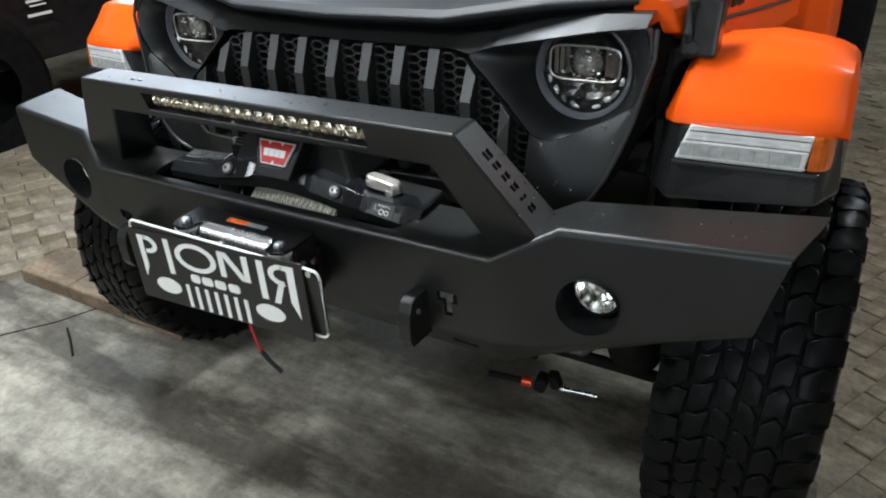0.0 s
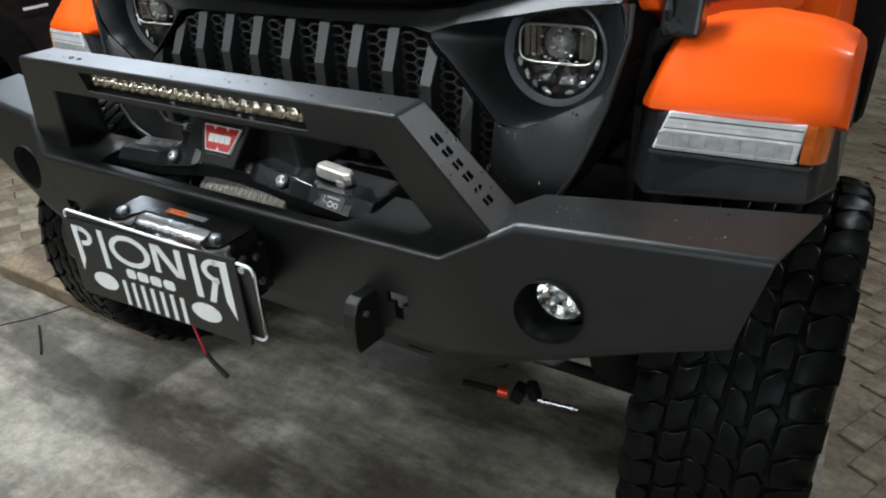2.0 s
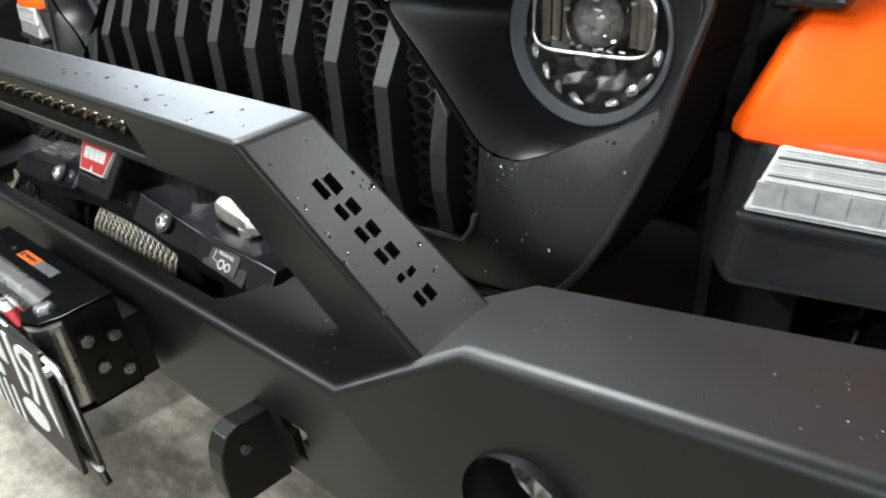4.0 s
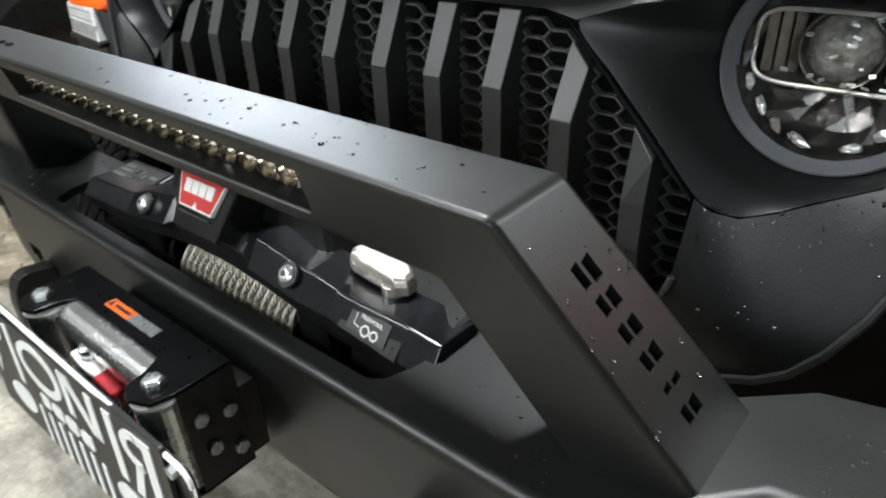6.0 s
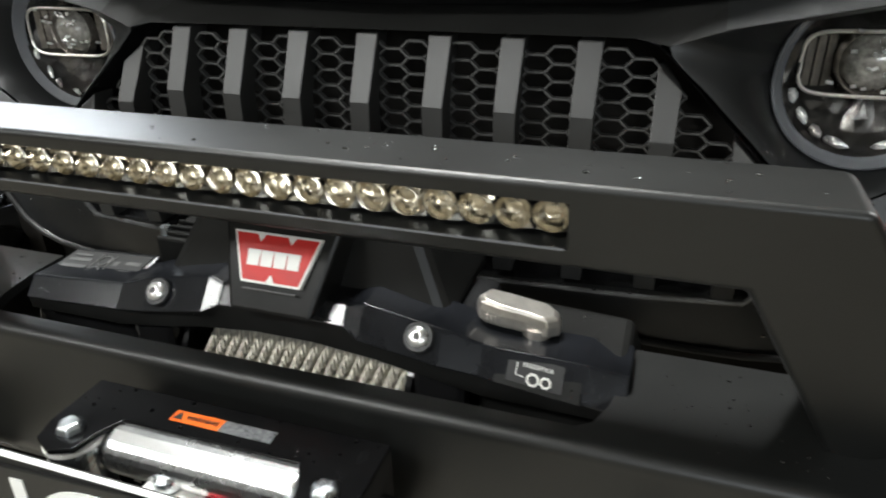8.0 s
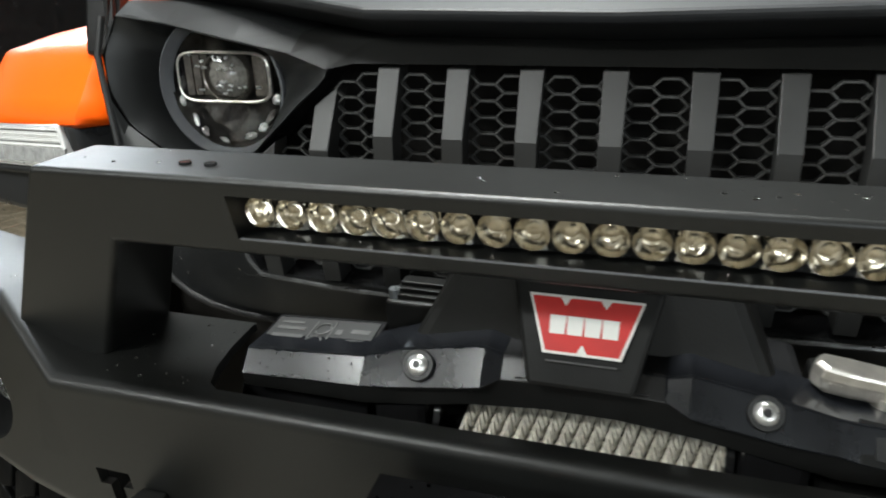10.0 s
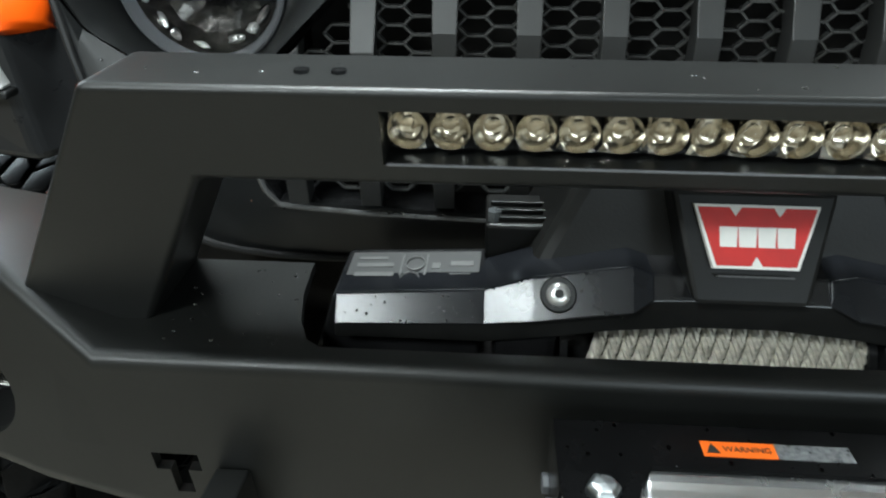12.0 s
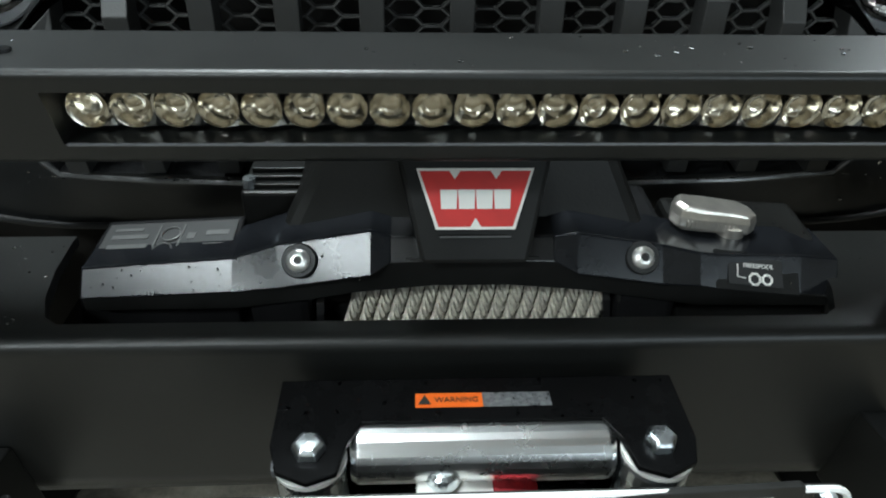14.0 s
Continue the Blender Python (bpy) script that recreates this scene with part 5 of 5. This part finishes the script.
# ---- ground details ----
kerb = thing("kerb_edge", "low weathered kerb of brown bricks", "kerb", (-1.5, 0.5, G))
for i in range(3):
    kb2 = part("kerb_brick", box((-1.66 + 0.305 * i, 0.50, G + 0.030), (0.302, 0.20, 0.060)), KERB, None, bevel=0.007)
    kb2.parent = kerb
    kb2.matrix_parent_inverse = Matrix.Translation((1.5, -0.5, -G))
tagged(part("twig", sweep([(-1.345, 0.268, G + 0.004), (-1.26, 0.222, G + 0.006), (-1.185, 0.176, G + 0.004)], 0.004, 6), DARK), "thin dark twig lying on the concrete", "twig")
tagged(part("floor_crack", sweep([(-1.75, 0.02, G + 0.0005), (-1.55, 0.12, G + 0.0005), (-1.42, 0.28, G + 0.0005), (-1.36, 0.40, G + 0.0005)], 0.003, 4), DARK), "dark joint line in the concrete", "crack", kind="structure")


# ---- parked dark car far off ----
dk = thing("parked_car", "black parked off-road car with white door decals", "car", (-3.9, 2.2, G))


def dpart(name, bm, material, label="", **kw):
    ob = part(name, bm, material, None, label, **kw)
    ob.parent = dk
    ob.matrix_parent_inverse = Matrix.Translation((3.9, -2.2, -G))
    return ob


dpart("body", loft([[(x, y, z) for y, z in ((0.9, 0.35), (0.9, 0.9), (2.0, 1.05), (2.2, 1.1), (4.6, 1.1), (4.6, 0.35))] for x in (-3.25, -3.2, -4.8, -4.85)]), GLOSSB, "glossy black body", bevel=0.03)
dpart("cabin", loft([[(x, y, z) for y, z in ((2.1, 1.1), (2.35, 1.75), (4.5, 1.78), (4.6, 1.1))] for x in (-3.32, -4.72)]), GLOSSB, bevel=0.03)
for y in (1.2, 3.9):
    dpart("tyre", lathe([(0.2, -0.13), (0.36, -0.14), (0.40, -0.11), (0.40, 0.11), (0.36, 0.14), (0.2, 0.13)], 36, "x", (-3.30, y, G + 0.40)), RUBBER, smooth=True)
for y, z, w, h in ((1.66, 0.74, 0.08, 0.035), (1.66, 0.68, 0.11, 0.014), (1.67, 0.655, 0.10, 0.008), (1.665, 0.605, 0.15, 0.016)):
    dpart("decal_bar", box((-3.1985, y, z), (0.002, w, h)), WHITE)
dpart("mirror", box((-3.1, 2.3, 1.2), (0.18, 0.1, 0.16)), GLOSSB, bevel=0.02)


# ---- rain drops ----
from mathutils.bvhtree import BVHTree


def drops(name, count, place, seed, size=1.0):
    rnd = random.Random(seed)
    verts, faces = [], []
    for _ in range(count):
        p, n = place(rnd)
        r = (0.0006 + 0.0017 * rnd.random() ** 3) * size
        q = Vector(n).to_track_quat("Z", "Y")
        b0 = len(verts)
        for rr, hh in ((1.0, 0.0), (0.75, 0.42)):
            for k in range(7):
                t = 2 * math.pi * k / 7
                verts.append(tuple(Vector(p) + q @ Vector((r * rr * math.cos(t), r * rr * math.sin(t), r * hh))))
        verts.append(tuple(Vector(p) + q @ Vector((0, 0, r * 0.6))))
        for k in range(7):
            j = (k + 1) % 7
            faces += [(b0 + k, b0 + j, b0 + 7 + j, b0 + 7 + k), (b0 + 7 + k, b0 + 7 + j, b0 + 14)]
        faces.append(tuple(b0 + k for k in range(6, -1, -1)))
    me = bpy.data.meshes.new(name)
    me.from_pydata(verts, [], faces)
    for f in me.polygons:
        f.use_smooth = True
    me.materials.append(WATER)
    ob = new(name, me)
    return tagged(ob, "scattered rain drops lying on black metal", "drops", kind="stuff")


def on_hoop(r):
    x = r.choice([r.uniform(-0.40, 0.40), r.gauss(0.16, 0.06), r.gauss(0.3, 0.06)])
    return (max(-0.41, min(0.41, x)), r.uniform(0.046, 0.104), 0.9702), (0, 0, 1)


def on_wing(r):
    s = r.choice((1, -1))
    u, v = r.random(), r.random()
    x = 0.575 + 0.29 * u
    y0, y1 = 0.105 + 0.045 * u, 0.19 + 0.085 * u
    return (s * x, y0 + (y1 - y0) * v, 0.8193 + 0.0028 * u), (0, 0, 1)


def on_leg(r):
    s, u = r.choice((1, 1, -1)), r.uniform(0.06, 0.9)
    v = r.uniform(0.08, 0.92) if u < 0.2 else r.choice((r.uniform(0.05, 0.18), r.uniform(0.76, 0.95)))
    x, z = 0.418 + 0.130 * u, 0.970 - 0.195 * u
    y0, y1 = hy(z), 0.110 + (0.970 - z) * 0.38
    return (s * (x + 0.0003), y0 + (y1 - y0) * v, z + 0.0002), (s * 0.832, 0, 0.555)


def on_tie(r):
    x = r.uniform(-0.300, -0.190) if r.random() < 0.7 else r.uniform(-0.12, -0.08)
    v = r.random()
    z0, y0 = (0.7675 + 0.04 * (x + 0.302), 0.097) if x < -0.18 else (0.786, 0.0915)
    return (x, y0 + 0.85 * 0.020 * v - 0.0006, z0 + 0.020 * v), (0, -0.76, 0.65)


def on_clutch(r):
    if r.random() < 0.5:
        return tuple(clutch_at(r.uniform(0.160, 0.298), r.uniform(0.002, 0.028), 0.0008)), (0, -0.76, 0.65)
    u, v = r.random(), r.random()
    return (0.18 + 0.118 * u, 0.144 + 0.058 * v, 0.7903 + 0.0035 * v - 0.0075 * u), (0, 0, 1)


def on_flange(r):
    return (r.uniform(-0.135, 0.135), r.uniform(-0.015, 0.020), 0.7512), (0, 0, 1)


def on_tray(r):
    s = r.choice((1, -1))
    return (s * r.uniform(0.33, 0.44), r.uniform(0.06, 0.17), 0.7692), (0, 0, 1)


def on_ledge(r):
    x = r.uniform(-0.42, 0.42)
    if r.random() < 0.5:
        return (x, 0.297 + r.uniform(-0.002, 0.003), 0.7525 + 0.026 * abs(x)), (0, -0.5, 0.85)
    for p, q in zip(OUT, OUT[1:]):
        if q[0] <= abs(x) <= p[0]:
            k = (abs(x) - q[0]) / (p[0] - q[0])
            return (x, q[1] + (p[1] - q[1]) * k - r.uniform(0.002, 0.005), q[2] + (p[2] - q[2]) * k + 0.001), (0, -0.5, 0.85)


TREES = [BVHTree.FromPolygons([v.co for v in ob.data.vertices], [tuple(p.vertices) for p in ob.data.polygons]) for ob in WETFACES]


def on_pod(r):
    for _ in range(200):
        if r.random() < 0.85:
            x, z = r.choice((1, -1)) * min(0.60, max(0.37, r.gauss(0.45, 0.055))), r.gauss(0.885, 0.03)
        else:
            x, z = r.choice((1, -1)) * r.uniform(0.40, 0.61), r.uniform(0.70, 0.93)
        best = None
        for tree in TREES:
            p, n, _, d = tree.ray_cast(Vector((x, -0.2, z)), Vector((0, 1, 0)), 0.8)
            if p is not None and (best is None or p.y < best[0].y):
                best = (p, n)
        if best and abs(best[1].y) > 0.25:
            p, n = best
            return tuple(p), tuple(n if n.y < 0 else -n)
    return (0.45, 0.30, 0.88), (0, -1, 0)


drops("rain_drops", 190, on_pod, 9, 0.95)
for fn, ct, sd in ((on_hoop, 60, 3), (on_leg, 45, 14), (on_wing, 110, 4), (on_tie, 40, 5), (on_clutch, 90, 11), (on_flange, 60, 6), (on_tray, 90, 7), (on_ledge, 560, 8)):
    drops("rain_drops", ct, fn, sd, {on_tie: 0.5, on_clutch: 0.55, on_wing: 0.7, on_tray: 0.75}.get(fn, 1.0))

# ---- pavers beside and behind the pad ----
pav = thing("paver_field", "rows of weathered concrete pavers", "pavers", (1.5, 1.0, G), kind="structure")
bm = bmesh.new()
add_box(bm, (0, 0, 0), (0.0975, 0.1975, 0.05))
bmesh.ops.bevel(bm, geom=[e for e in bm.edges if abs(e.verts[0].co.z - e.verts[1].co.z) < 1e-4 and e.verts[0].co.z > 0], offset=0.0035, segments=1, affect="EDGES")
pm = bpy.data.meshes.new("paver")
bm.to_mesh(pm)
bm.free()
pm.materials.append(PAVER)
rnd = random.Random(11)
turnp = turn(0, 0, -28)
count = 0
rest_v, rest_f = [], []
for zone in (((1.06, 3.2), (-0.4, 5.5)), ((-4.2, -1.0), (0.6, 4.2)), ((-4.2, -1.9), (-0.5, 0.6))):
    (xa, xb), (ya, yb) = zone
    ks = 0.76 if xa > 0 else 1.0
    for i in range(-80, 81):
        for j in range(-48, 49):
            p = turnp @ Vector((0.1 * ks * i, ks * (0.2 * j + (0.1 if i % 2 else 0)), 0))
            if not (xa + 0.06 < p.x < xb and ya + 0.06 < p.y < yb):
                continue
            if p.x > -2.6 and p.x < -1.0 and p.y < 2.66 and p.x > -1.12:
                continue
            dz = rnd.uniform(-0.0015, 0.0015) + (0.05 if p.x < 0 and p.y > 0.6 else 0.02 if p.x < 0 else 0.0)
            near = (p.x > 0 and p.x < 1.9 and 0.2 < p.y < 3.0) or (p.x < 0 and p.x > -2.5 and p.y < 1.7)
            m = Matrix.Translation((p.x, p.y, G - 0.021 + dz)) @ turnp @ turn(rnd.uniform(-0.5, 0.5), rnd.uniform(-0.5, 0.5), 0) @ Matrix.Diagonal((ks, ks, 1, 1))
            if near and count < 300:
                count += 1
                ob = new("paver", pm)
                ob.parent = pav
                ob.matrix_parent_inverse = Matrix.Translation((-1.5, -1.0, -G))
                ob.matrix_basis = m
            else:
                b0 = len(rest_v)
                rest_v += [tuple(m @ v.co) for v in pm.vertices]
                rest_f += [tuple(b0 + k for k in f.vertices) for f in pm.polygons]
me = bpy.data.meshes.new("far_pavers")
me.from_pydata(rest_v, [], rest_f)
me.materials.append(PAVER)
fp = tagged(new("far_pavers", me), "distant concrete pavers", kind="stuff")
fp.parent = pav
fp.matrix_parent_inverse = Matrix.Translation((-1.5, -1.0, -G))
